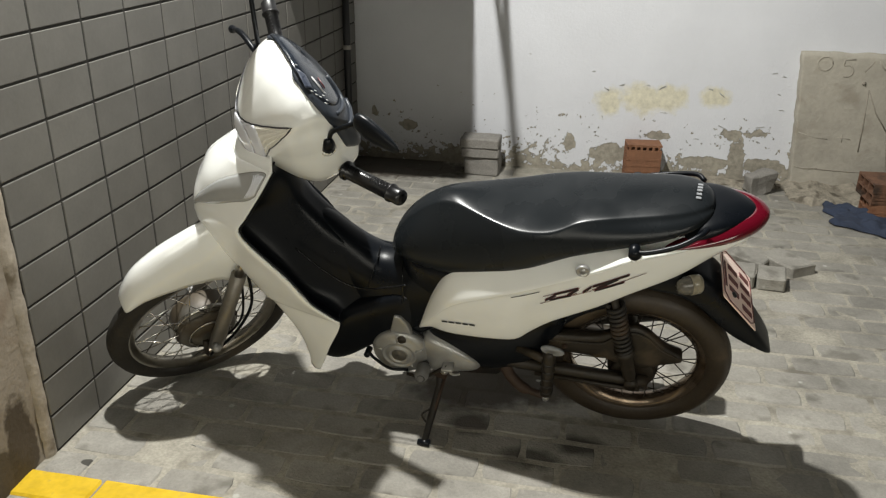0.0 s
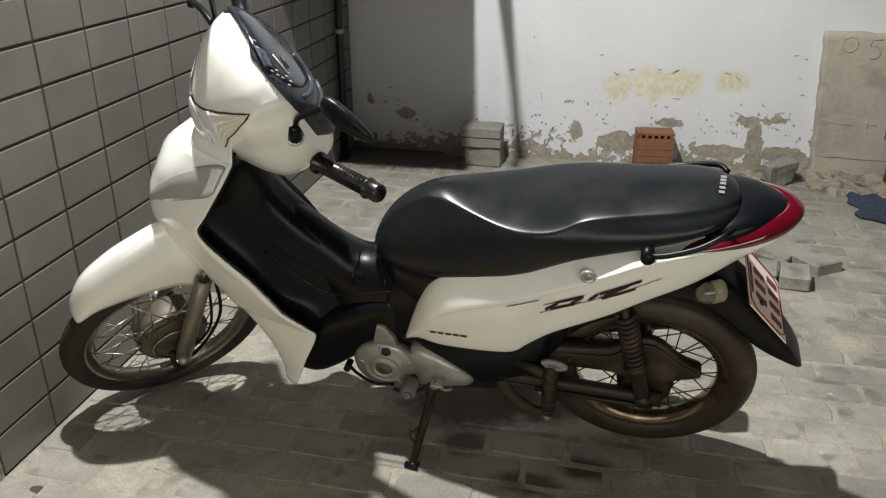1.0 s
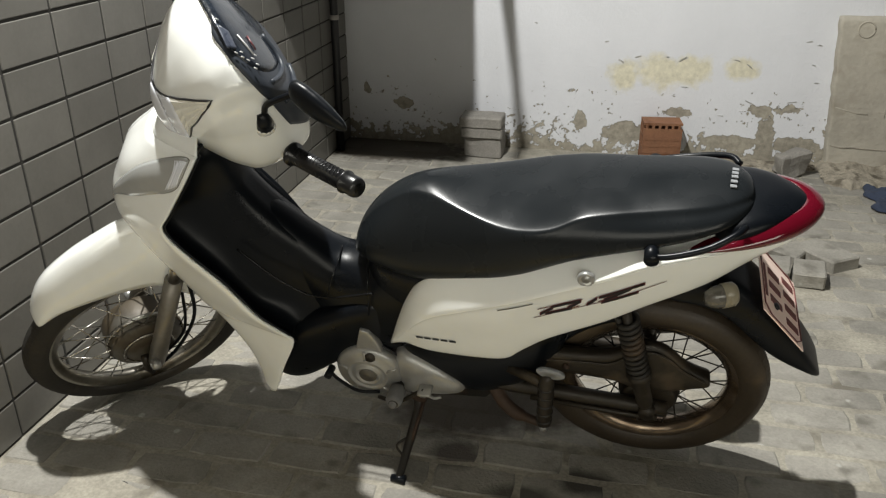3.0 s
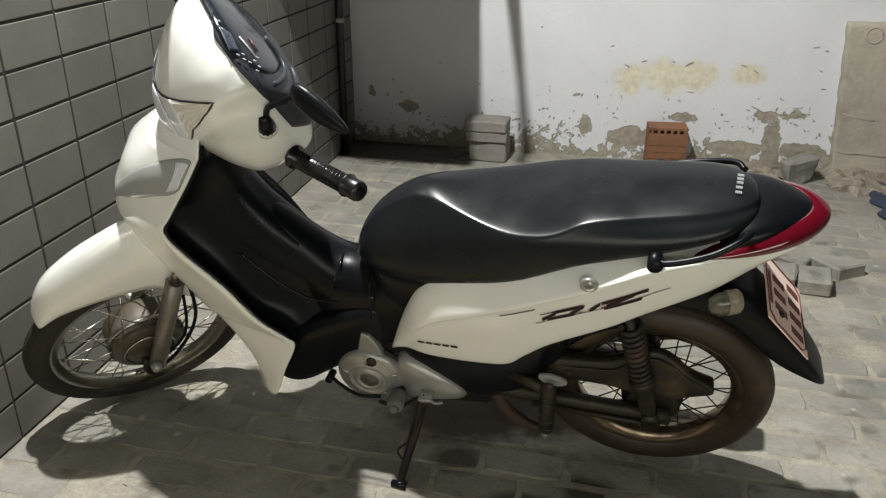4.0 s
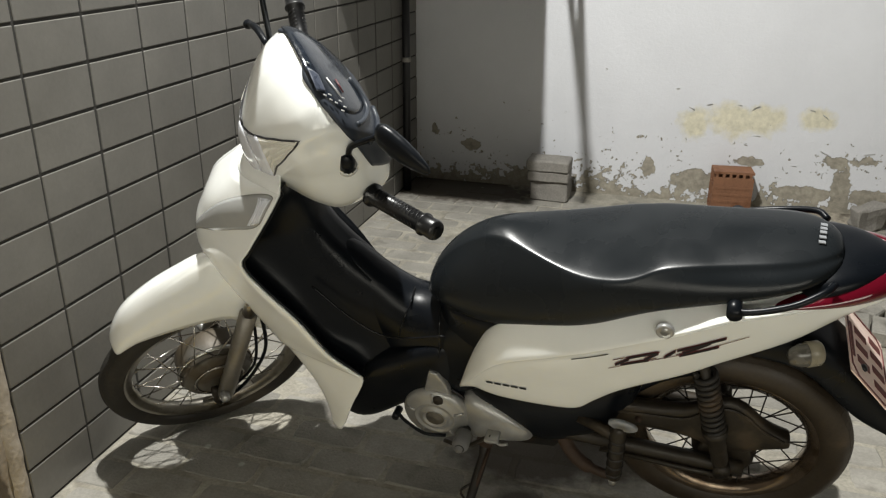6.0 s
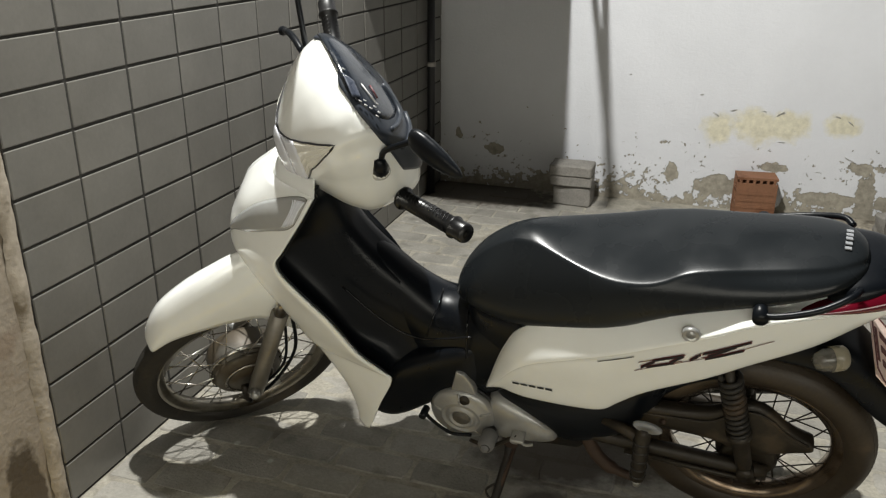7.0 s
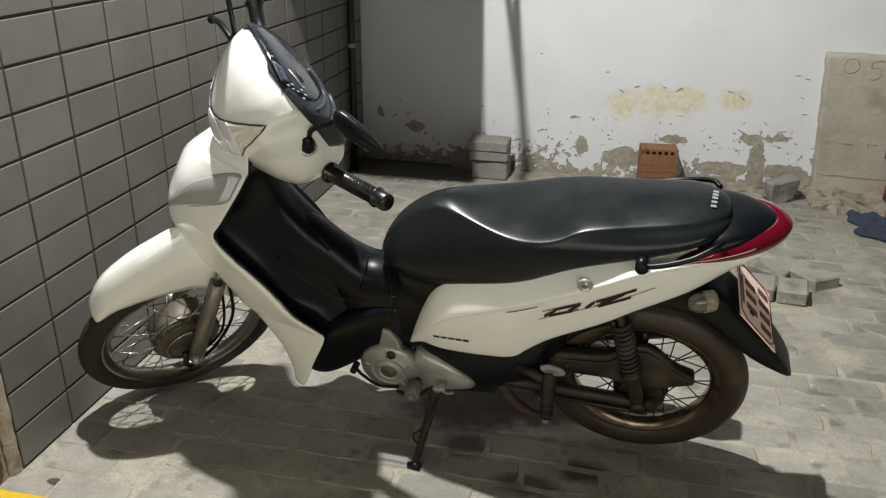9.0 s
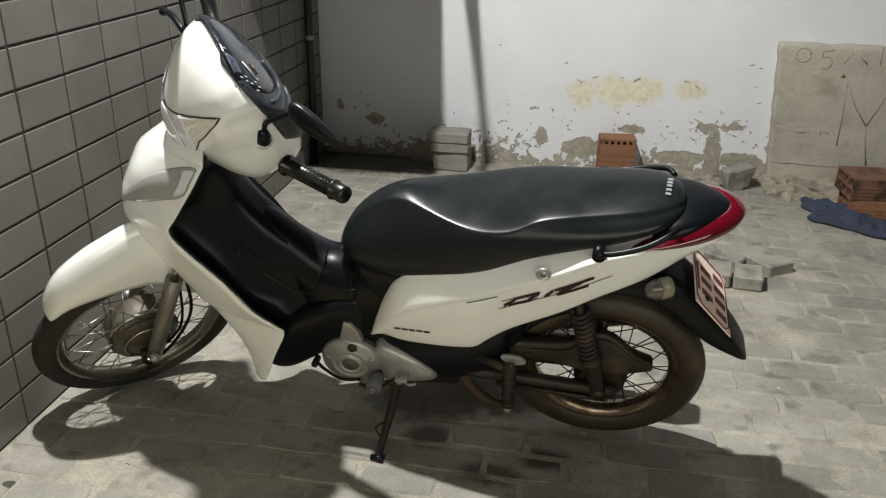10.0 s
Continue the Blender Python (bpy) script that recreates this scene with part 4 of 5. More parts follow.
part("case_ridge", tube(spline([(0.30, 0.090, 0.372), (0.14, 0.0915, 0.380), (0.085, 0.0925, 0.386), (0.045, 0.0925, 0.418), (0.005, 0.0925, 0.432), (-0.03, 0.0925, 0.415), (-0.06, 0.0925, 0.384), (-0.105, 0.0915, 0.356)], 6), 0.0030, 8), DIRTY, case, "pressed ridge of the chain case")
part("case_bolt", lathe([(0, -0.003), (0.0075, -0.003), (0.0075, 0.004), (0, 0.005)], 6, (0.178, 0.092, 0.362)), RUST, case)
# muddy brake stay and chain run below the case
part("brake_stay", tube([(0.255, 0.098, 0.252), (0.060, 0.100, 0.236), (-0.020, 0.100, 0.232)], 0.0065, 8), DIRTY, bike, "muddy brake stay rod")
part("swingarm_flange", tube([(0.30, 0.074, 0.262), (0.10, 0.078, 0.236), (-0.040, 0.080, 0.228)], [0.012, 0.014, 0.012], 10), SOOT, bike, "mud-caked lower edge of the swingarm")
finish(part("hub_plate", lathe([(0.0, 0.070), (0.052, 0.068), (0.060, 0.060), (0.0, 0.055)], 36, (0.0, 0, 0.253)), DIRTY, bike, "muddy rear brake plate"), level=0)

# --- engine
engine = part("engine", lathe([(0.0, 0.105), (0.070, 0.105), (0.078, 0.095), (0.080, 0.060), (0.080, -0.10), (0.0, -0.10)], 40, (0.625, 0, 0.290)), SILVER, bike, "dull silver engine casting")
part("magneto_cover", lathe([(0.0, 0.124), (0.022, 0.124), (0.024, 0.128), (0.030, 0.129), (0.032, 0.123), (0.042, 0.122), (0.044, 0.126), (0.048, 0.126), (0.051, 0.121), (0.064, 0.120), (0.073, 0.116), (0.0775, 0.109), (0.079, 0.095), (0.0, 0.095)], 56, (0.620, 0, 0.295)), SILVER, engine, "round silver side cover")
part("cover_disc", lathe([(0.0, 0.1275), (0.006, 0.1275), (0.007, 0.1262), (0.020, 0.1262), (0.0215, 0.1235), (0.0, 0.1235)], 32, (0.620, 0, 0.295)), HUBM, engine, "grey inspection disc")
part("cover_seam", lathe([(0.080, 0.098), (0.0825, 0.098), (0.0825, 0.092), (0.080, 0.092)], 48, (0.620, 0, 0.295)), INK, engine)
for i in range(5):
    a = 2 * math.pi * i / 5 + 0.3
    part("rib", tube([(0.620 + 0.048 * math.cos(a), 0.1225, 0.295 + 0.048 * math.sin(a)), (0.620 + 0.072 * math.cos(a), 0.117, 0.295 + 0.072 * math.sin(a))], 0.0035, 8), SILVER, engine)
part("inspection_cap", lathe([(0.0, 0.126), (0.009, 0.126), (0.0105, 0.122), (0.0125, 0.122), (0.013, 0.112), (0, 0.112)], 16, (0.608, 0, 0.352)), DIRTY, engine)
gear = []
for x, zt, zb, y in ((0.570, 0.365, 0.205, 0.112), (0.520, 0.360, 0.215, 0.120), (0.470, 0.335, 0.225, 0.122), (0.425, 0.300, 0.232, 0.116), (0.400, 0.272, 0.240, 0.104)):
    gear.append([(x, 0.03, zb), (x, y - 0.012, zb), (x, y, (zt * 0.3 + zb * 0.7)), (x, y, (zt * 0.7 + zb * 0.3)), (x, y - 0.012, zt), (x, 0.03, zt)])
finish(part("sprocket_cover", loft(gear), SILVER, engine, "dull silver sprocket cover"), level=2)
finish(part("crankcase", loft([[(x, y, z) for y, z in ((0.09, z0), (0.09, z1), (-0.09, z1), (-0.09, z0))] for x, z0, z1 in ((0.69, 0.23, 0.35), (0.56, 0.195, 0.40), (0.44, 0.215, 0.36))]), DIRTY, engine), level=1)
finish(part("cylinder", box(0.67, 0.83, -0.06, 0.06, 0.285, 0.375), DIRTY, engine, "finned cylinder"), level=0, bevel=0.01)
finish(part("top_bracket", loft([[(0.645 + dx, y, 0.355), (0.580 + dx, y, 0.355), (0.590 + dx, y, 0.395), (0.606 + dx, y, 0.425), (0.624 + dx, y, 0.430)] for dx, y in ((0, 0.085), (0, 0.110))]), SILVER, engine), level=0, bevel=0.004)

# unseen right-hand parts, added so that the ground under the engine is shaded
part("clutch_cover", lathe([(0.0, -0.150), (0.070, -0.148), (0.082, -0.138), (0.086, -0.100), (0.0, -0.100)], 32, (0.570, 0, 0.275)), SILVER, engine, "unseen round silver clutch cover added to block light")
finish(part("engine_flank", box(0.40, 0.70, -0.135, -0.085, 0.200, 0.390), SILVER, engine), level=0, bevel=0.012)
part("kick_lever", tube(spline([(0.47, -0.15, 0.25), (0.42, -0.165, 0.30), (0.36, -0.175, 0.40), (0.35, -0.20, 0.41)], 5), 0.008, 10), DIRTY, bike, "unseen steel kick-start lever added to block light")

# --- stands, pegs, pedals
peg = part("foot_peg", tube([(0.552, 0.10, 0.262), (0.550, 0.178, 0.270)], 0.011, 12), SOOT, bike, "front foot peg with grey rubber")
part("peg_rubber", tube([(0.551, 0.128, 0.266), (0.551, 0.132, 0.266), (0.551, 0.168, 0.270), (0.551, 0.176, 0.271), (0.551, 0.1762, 0.271), (0.551, 0.184, 0.272)], [0.014, 0.019, 0.019, 0.015, 0.009, 0.008], 16), mat("grey_peg_rubber", (0.16, 0.16, 0.16), 0.8, vary=0.2), peg, "worn grey rubber")
part("foot_peg", tube([(0.575, -0.10, 0.212), (0.572, -0.23, 0.208)], 0.016, 12), BLACK, bike, "front foot peg with grey rubber")
shift = part("gear_pedal", tube(spline([(0.60, 0.125, 0.240), (0.645, 0.140, 0.255), (0.680, 0.150, 0.300), (0.692, 0.155, 0.330)], 5), 0.0042, 10), BLACK, bike, "steel gear pedal")
part("pedal_pad", tube([(0.693, 0.142, 0.332), (0.693, 0.172, 0.336)], 0.0085, 12), BLACK, shift)
heel = part("gear_pedal", tube(spline([(0.60, 0.135, 0.235), (0.55, 0.150, 0.245), (0.50, 0.155, 0.290), (0.48, 0.16, 0.308)], 5), 0.005, 10), DIRTY, bike, "steel gear pedal")
finish(part("pedal_pad", box(0.462, 0.494, 0.140, 0.172, 0.300, 0.310), SILVER, heel), level=0, bevel=0.004)
stand_foot = SPOT.inverted() @ Vector((0.953, 0.035, 0.006))
stand = part("side_stand", tube([(0.515, 0.092, 0.215), (0.520, 0.108, 0.165), tuple(stand_foot)], [0.015, 0.0125, 0.0085], 12), SOOT, bike, "dark rusty steel side stand")
foot_dir = (stand_foot - Vector((0.525, 0.115, 0.160))).normalized()
part("stand_pad", tube([stand_foot - foot_dir * 0.002 + Vector((0.018, 0, -0.003)), stand_foot + Vector((-0.016, 0, 0.0))], [0.009, 0.011], 10), BLACK, stand)
part("stand_tang", tube(spline([tuple(stand_foot - foot_dir * 0.10), tuple(stand_foot - foot_dir * 0.085 + Vector((0.025, 0.012, 0))), tuple(stand_foot - foot_dir * 0.05)], 4), 0.003, 8), DIRTY, stand)
part("stand_spring", tube([(0.505, 0.105, 0.195), tuple(Vector((0.520, 0.112, 0.160)) + foot_dir * 0.09)], 0.0045, 8), RUST, stand)
part("stand_bolt", lathe([(0, -0.008), (0.012, -0.008), (0.012, 0.008), (0, 0.010)], 6, (0.500, 0.112, 0.240)), SILVER, bike, "bright steel stand bolt")
part("engine_clamp", tube(spline([(0.488, 0.112, 0.232), (0.474, 0.116, 0.228), (0.458, 0.114, 0.232)], 4), 0.0035, 8), SILVER, bike, "bright steel cable clamp")
part("stand_bracket", tube([(0.50, 0.06, 0.245), (0.520, 0.098, 0.195)], [0.024, 0.020], 10), RUST, bike)
part("centre_stand", tube(spline([(0.345, 0.070, 0.262), (0.325, 0.085, 0.220), (0.290, 0.095, 0.185), (0.240, 0.10, 0.168), (0.212, 0.10, 0.170)], 5), [0.016] * 12 + [0.011] * 9, 12), RUST, bike, "rusty folded centre stand leg")
# muffler thickened and moved outward to block light to the ground
part("exhaust", tube(spline([(0.74, -0.08, 0.23), (0.64, -0.11, 0.17), (0.52, -0.155, 0.185), (0.34, -0.180, 0.215), (0.12, -0.185, 0.25), (-0.16, -0.18, 0.32)], 6), [0.018] * 8 + [0.03, 0.045, 0.056] + [0.060] * 19 + [0.04], 18), SOOT, bike, "dirty steel exhaust, widened to shade the ground")
hugger = []
for i in range(17):
    a = radians(26 + 50 * i / 16)
    hugger.append([(r_ * math.cos(a), y_, 0.258 + r_ * math.sin(a)) for r_, y_ in ((0.232, -0.060), (0.262, -0.060), (0.276, -0.040), (0.280, 0.0), (0.276, 0.040), (0.262, 0.060), (0.232, 0.060))])
finish(part("wheel_fender", sheet(hugger), BLACK, bike, "black inner fender over the rear tyre"), 0.004, 1)
# plate added to block lamp light that would reach the ground below
finish(part("muffler_bracket", loft([[(x, y, z) for y, z in ((-0.112, z0), (-0.112, z1), (-0.136, z1), (-0.136, z0))] for x, z0, z1 in ((0.47, 0.235, 0.40), (0.36, 0.225, 0.43), (0.24, 0.26, 0.43), (0.19, 0.31, 0.41))]), SOOT, bike, "dark plate added beside the exhaust to shade the ground"), level=0, bevel=0.006)
# body added in the gap to keep light from leaking under the bike
part("rear_inner_fender", loft([[(x, y, z0), (x, y, z1), (x, -y, z1), (x, -y, z0)] for x, y, z0, z1 in ((0.47, 0.080, 0.20, 0.44), (0.36, 0.085, 0.215, 0.46), (0.285, 0.075, 0.30, 0.52), (0.24, 0.06, 0.40, 0.56))]), SOOT, bike, "dark inner fender body added ahead of the wheel to block light")
part("rear_peg_bracket", tube([(0.30, 0.095, 0.345), (0.215, 0.118, 0.325), (0.212, 0.125, 0.30)], [0.014, 0.013, 0.012], 10), DIRTY, bike)
rp = part("rear_foot_peg", tube([(0.212, 0.136, 0.384), (0.213, 0.139, 0.372), (0.216, 0.146, 0.300), (0.219, 0.152, 0.236), (0.2195, 0.153, 0.232)], [0.013, 0.0165, 0.0155, 0.0160, 0.010], 14), DIRTY, bike, "folded dusty rear foot peg")
for q_ in (0.350, 0.325, 0.300, 0.275, 0.252):
    part("peg_rib", tube([(0.2135 + (0.372 - q_) * 0.04, 0.139 + (0.372 - q_) * 0.095, q_), (0.2137 + (0.372 - q_) * 0.04, 0.1393 + (0.372 - q_) * 0.095, q_ - 0.006)], 0.0178, 14), SOOT, rp)
part("peg_tip", tube([(0.2195, 0.152, 0.234), (0.2200, 0.154, 0.214)], [0.0125, 0.0085], 6), SILVER, rp, "bright steel nut")
cap_ = lathe([(0.0, 0.0045), (0.024, 0.0045), (0.027, 0.002), (0.027, -0.003), (0.0, -0.003)], 32, (0, 0, 0))
top_plate = part("peg_plate", cap_, MARK, bike, "pale worn bracket plate")
top_plate.matrix_basis = Matrix.Translation((0.205, 0.142, 0.393)) @ pose(0, 0, 0, 0, -13, 0) @ Matrix.Diagonal((1.12, 1, 0.52, 1))

# --- handlebar nacelle, lamp and dash, all turned with the bars
NAC = [(0.9734, 0.9426, 0.022, 0.006), (0.9657, 0.9458, 0.0474, 0.03), (0.9497, 0.9489, 0.0827, 0.06), (0.9209, 0.9536, 0.1236, 0.094), (0.8879, 0.9573, 0.1613, 0.128), (0.8485, 0.9598, 0.187, 0.148), (0.8191, 0.9581, 0.193, 0.152), (0.7863, 0.9412, 0.1700, 0.148), (0.7522, 0.9132, 0.1400, 0.132), (0.7273, 0.891, 0.1050, 0.108), (0.7169, 0.8806, 0.0620, 0.08)]


def nacelle_at(t, deg, off=0.0):
    """A point of the nacelle: t from its nose (0) to its back (1), deg from its left side (0) over its top (90)."""
    x, zc, a, w = along([q + (0,) if len(q) < 4 else q for q in NAC], t)
    c, s = math.cos(radians(deg)), math.sin(radians(deg))
    # below its widest line the body is boxier
    e = 1.0 if s > 0 else 1.0 - 0.36 * min(1.0, max(0.0, (t - 0.28) / 0.2))
    # the lower body steps in under the hood, along a line that runs back from the lamp towards the bar
    near = ((deg if c > 0 else 180 - deg) + 180) % 360 - 180
    dip = 0.013 * float(np.interp(near, (-25, 5, 22, 29, 33), (0.0, 0.55, 1.0, 0.55, 0.0))) * min(1.0, max(0.0, (t - 0.38) / 0.10)) * min(1.0, max(0.0, (0.86 - t) / 0.08))
    off = off - dip
    y = (w + off) * math.copysign(abs(c) ** e, c)
    z = zc + (a + off) * math.copysign(abs(s) ** e, s) * (1.0 if s > 0 else min(0.88, 0.50 + 1.5 * t) - 0.24 * max(0.0, t - 0.50))
    # near side only: a shoulder above the fold, pushed along the camera's view ray
    view_push = (0.066 if c > 0 else 0.0) * float(np.interp(near, (-30, 0, 15, 30, 45, 62, 80, 95), (0, 0.35, 0.75, 1, 0.78, 0.42, 0.12, 0)) * np.interp(t, (0.1, 0.3, 0.45, 0.7, 0.9), (0.2, 0.7, 1, 1, 0.5)))
    return Vector((x + off * (0.5 - t) + 0.077 * view_push, y + 0.679 * view_push, z + 0.73 * view_push))


nac = [[nacelle_at(i / 56, 360 * k / 120) for k in range(120)] for i in range(57)]
steered(part("nacelle", loft(nac), WHITE, bike, "pearl white handlebar nacelle"))


def lamp_hi(t):
    return float(np.interp(t, (0.155, 0.18, 0.22, 0.28, 0.35, 0.425), (90, 66, 53, 42, 36, 32)))


def lamp_lo(t):
    return float(np.interp(t, (0.0, 0.10, 0.155, 0.19, 0.22, 0.27, 0.36, 0.425), (-90, -88, -75, -45, -15, 11, 25, 31.5)))


def turned(fs, m_):
    return fs if m_ > 0 else [f[::-1] for f in fs]


def sided(t, deg, off, m_):
    return nacelle_at(t, deg if m_ > 0 else 180 - deg, off)


head_rows = [[nacelle_at(0.004 + 0.151 * i / 8, lamp_lo(0.004 + 0.151 * i / 8) + (180 - 2 * lamp_lo(0.004 + 0.151 * i / 8)) * k / 32, 0.0030 + 0.004 * math.sin(math.pi * i / 8) ** 0.7) for k in range(33)] for i in range(9)]
headlamp = steered(finish(part("headlamp", sheet(head_rows), LENS, bike, "clear headlamp lens in the nacelle"), 0.003, 0, offset=0))
for m_ in (1, -1):
    clear = [[sided(t, lamp_lo(t) + (lamp_hi(t) - lamp_lo(t)) * k / 8, 0.003, m_) for k in range(9)] for t in (0.155, 0.175, 0.19, 0.205, 0.22, 0.238)]
    vs_, fs_ = sheet(clear)
    finish(part("lens_side", (vs_, turned(fs_, m_)), LENS, headlamp), 0.003, 0, offset=0)
    grid = []
    for i in range(13):
        t = 0.24 + 0.185 * i / 12
        grid.append([sided(t, lamp_lo(t) + (lamp_hi(t) - lamp_lo(t)) * k / 10, 0.0016 + (0.0040 if k % 2 else 0.0) * (1 - i / 13), m_) for k in range(11)])
    vs_, fs_ = sheet(grid)
    steered(finish(part("turn_lamp", (vs_, turned(fs_, m_)), AMBERW, bike, "faceted clear turn lamp beside the headlamp", smooth=False), 0.003, 0, offset=0))
    edge_path = [sided(0.155 + 0.27 * i / 16, lamp_hi(0.155 + 0.27 * i / 16), 0.0022, m_) for i in range(17)] + [sided(0.425 - 0.20 * i / 12, lamp_lo(0.425 - 0.20 * i / 12), 0.0022, m_) for i in range(1, 13)]
    steered(part("lamp_seam", tube(edge_path, 0.0022, 8), INK, bike))


def dash_front(deg):
    """How far forward the dash reaches at an angle round the nacelle."""
    return float(np.interp(abs(deg - 90), (0, 12, 26, 44, 60, 66, 88, 110), (0.675, 0.600, 0.545, 0.590, 0.655, 0.700, 0.760, 0.785)))


surround = []
for k in range(57):
    d = 4 + 172 * k / 56
    t0 = dash_front(d)
    surround.append([nacelle_at(t0 + (1.0 - t0) * i / 16, d, 0.0026 + 0.0025 * math.sin(math.pi * min(1, i / 5) / 2)) for i in range(17)])
steered(finish(part("dash_surround", sheet(surround), DASH, bike, "dark grey dash surround"), 0.004, 0, offset=0))
steered(part("dash_back", loft([[nacelle_at(1.0, 360 * k / 32, 0.0025) + Vector((-d, 0, 0)) for k in range(32)] for d in (-0.012, 0.003)]), BLACK, bike))
glass = []
for i in range(19):
    a = i / 18
    t = 0.578 + 0.262 * a
    half = 46 * math.sin(math.pi * (0.16 + 0.70 * a)) ** 0.6
    glass.append([nacelle_at(t, 90 - half + 2 * half * k / 20, 0.0060 + 0.006 * (math.sin(math.pi * k / 20) * math.sin(math.pi * a)) ** 0.6) for k in range(21)])
dash = steered(finish(part("dash_glass", sheet(glass), DASHGLASS, bike, "glossy smoked instrument glass"), 0.003, 0, offset=0))
for t, d in ((0.600, 72), (0.598, 67), (0.615, 52), (0.635, 50), (0.655, 49), (0.680, 51), (0.690, 48), (0.672, 45), (0.64, 53), (0.70, 54)):
    c = nacelle_at(t, d, 0.0135)
    part("gauge_mark", tube([c, c + Vector((-0.004, 0.003, -0.003))], 0.0011, 6), PALE, dash)
part("gauge_needle", tube([nacelle_at(0.665, 64, 0.0155), nacelle_at(0.70, 54, 0.0145)], 0.0013, 6), PALE, dash)
part("gauge_needle", tube([nacelle_at(0.71, 66, 0.0155), nacelle_at(0.72, 58, 0.0150)], 0.0016, 6), DECAL, dash)
face = [[nacelle_at(0.588 + 0.045 * i / 6, 54 + (15 - 0.8 * i) * k / 8, 0.0138) for k in range(9)] for i in range(7)]
finish(part("gauge_face", sheet(face), mat("pale_gauge_print", (0.050, 0.058, 0.080), 0.3, vary=0.35, scale=60, fine=200), dash, "pale blue-grey gauge face"), 0.001, 0, offset=0)
# raised lip along the rider's side of the dash
part("dash_lip", tube(spline([nacelle_at(0.80, 78, 0.012), nacelle_at(0.835, 66, 0.012), nacelle_at(0.83, 54, 0.011), nacelle_at(0.78, 44, 0.009), nacelle_at(0.73, 38, 0.008)], 5), 0.005, 10), DASH, dash)
part("dash_lip", tube(spline([nacelle_at(0.90, 62, 0.012), nacelle_at(0.88, 48, 0.012), nacelle_at(0.82, 34, 0.011), nacelle_at(0.77, 25, 0.010)], 5), 0.005, 10), DASH, dash)

for s in (1, -1):
    bar = [(0.815, 0.10, 0.880), (0.785, 0.150, 0.872), (0.715, 0.320, 0.915)] if s > 0 else [(0.815, -0.10, 0.880), (0.786, -0.202, 0.892), (0.744, -0.374, 0.958)]
    hb = steered(part("handlebar", tube(bar, 0.011, 12), BLACK, bike))
    g0, g1 = Vector(bar[1]), Vector(bar[2])
    d = g1 - g0
    grip = part("grip", tube([g0 + d * q for q in (0.02, 0.03, 0.06, 0.07, 0.5, 0.80, 0.81, 0.83, 0.84, 0.97, 1.0)], [0.019, 0.024, 0.024, 0.0175, 0.0178, 0.0178, 0.0225, 0.0225, 0.0190, 0.0200, 0.0175], 20), GRIP, hb, "ribbed black rubber grip")
    du = d.normalized()
    e1 = du.orthogonal().normalized()
    e2 = du.cross(e1)
    for q in range(14):
        f0 = 0.10 + 0.048 * q
        for a0 in (0.4, 2.5, 4.6):
            ridge = [g0 + d * (f0 + 0.036 * k / 4) + 0.0182 * (math.cos(a0 + 0.35 * k) * e1 + math.sin(a0 + 0.35 * k) * e2) for k in range(5)]
            part("grip_rib", tube(ridge, 0.0009, 5), GRIP, grip)
    if s < 0:
        part("lever", tube(spline([(0.835, -0.14, 0.975), (0.848, -0.20, 0.999), (0.852, -0.25, 1.000), (0.857, -0.29, 0.986), (0.864, -0.325, 0.963)], 6), [0.0075] * 18 + [0.006] * 4 + [0.0105, 0.0105, 0.006], 10), BLACK, hb, "black brake lever with a ball end")
    if s > 0:
        base, path_ = Vector((0.814, 0.168, 1.009)), [(0.814, 0.168, 1.009), (0.805, 0.172, 1.044), (0.792, 0.185, 1.064), (0.754, 0.217, 1.098)]
        centre, along_ = Vector((0.737, 0.272, 1.104)), Vector((-0.38, 0.92, -0.12)).normalized()
    else:
        base, path_ = Vector((0.850, -0.120, 1.055)), [(0.850, -0.120, 1.055), (0.842, -0.125, 1.12), (0.830, -0.13, 1.22), (0.815, -0.15, 1.30)]
        centre, along_ = Vector((0.790, -0.215, 1.33)), Vector((-0.45, -0.88, 0.0)).normalized()
    mir = steered(part("mirror", tube([base - Vector((0, 0.010 * s, 0.020)), base, base + Vector((0, 0.002 * s, 0.022))], [0.019, 0.014, 0.009], 14), BLACK, bike, "black rear-view mirror on a bent stem"))
    part("stem", tube(spline(path_, 5), 0.0058, 10), BLACK, mir)
    part("boss", tube([base - Vector((0, 0.020 * s, 0.030)), base - Vector((0, 0.006 * s, 0.016)), base - Vector((0, 0.003 * s, 0.012))], [0.024, 0.018, 0.014], 20), WHITE, mir, "pearl white moulded boss under the stem")
    upv = Vector((0, 0, 1))
    deep = along_.cross(upv).normalized()
    head = []
    for k in range(21):
        q = -1 + 2 * k / 20
        w = float(np.interp(q, (-1, -0.92, -0.75, -0.4, 0.0, 0.4, 0.75, 0.95, 1.0), (0.30, 0.72, 0.93, 1.0, 0.92, 0.74, 0.50, 0.28, 0.10)))
        head.append([centre + along_ * (0.060 * q) + upv * (0.031 * w * math.sin(2 * math.pi * j_ / 14)) + deep * (0.017 * w * math.cos(2 * math.pi * j_ / 14)) for j_ in range(14)])
    part("mirror_housing", loft(head), BLACK, mir, "black oval mirror housing")
# --- decals
def cover_at(x, z, off):
    """The point of the left side cover at a place along the bike and a height, moved out a little."""
    lo, hi = 0.0, 1.0
    for _ in range(18):
        u = (lo + hi) / 2
        lo, hi = (u, hi) if on_sheet(side, u, 0.5).x > x else (lo, u)
    a, b = 0.0, 1.0
    for _ in range(18):
        v = (a + b) / 2
        a, b = (v, b) if on_sheet(side, u, v).z > z else (a, v)
    return on_sheet(side, u, v, off)


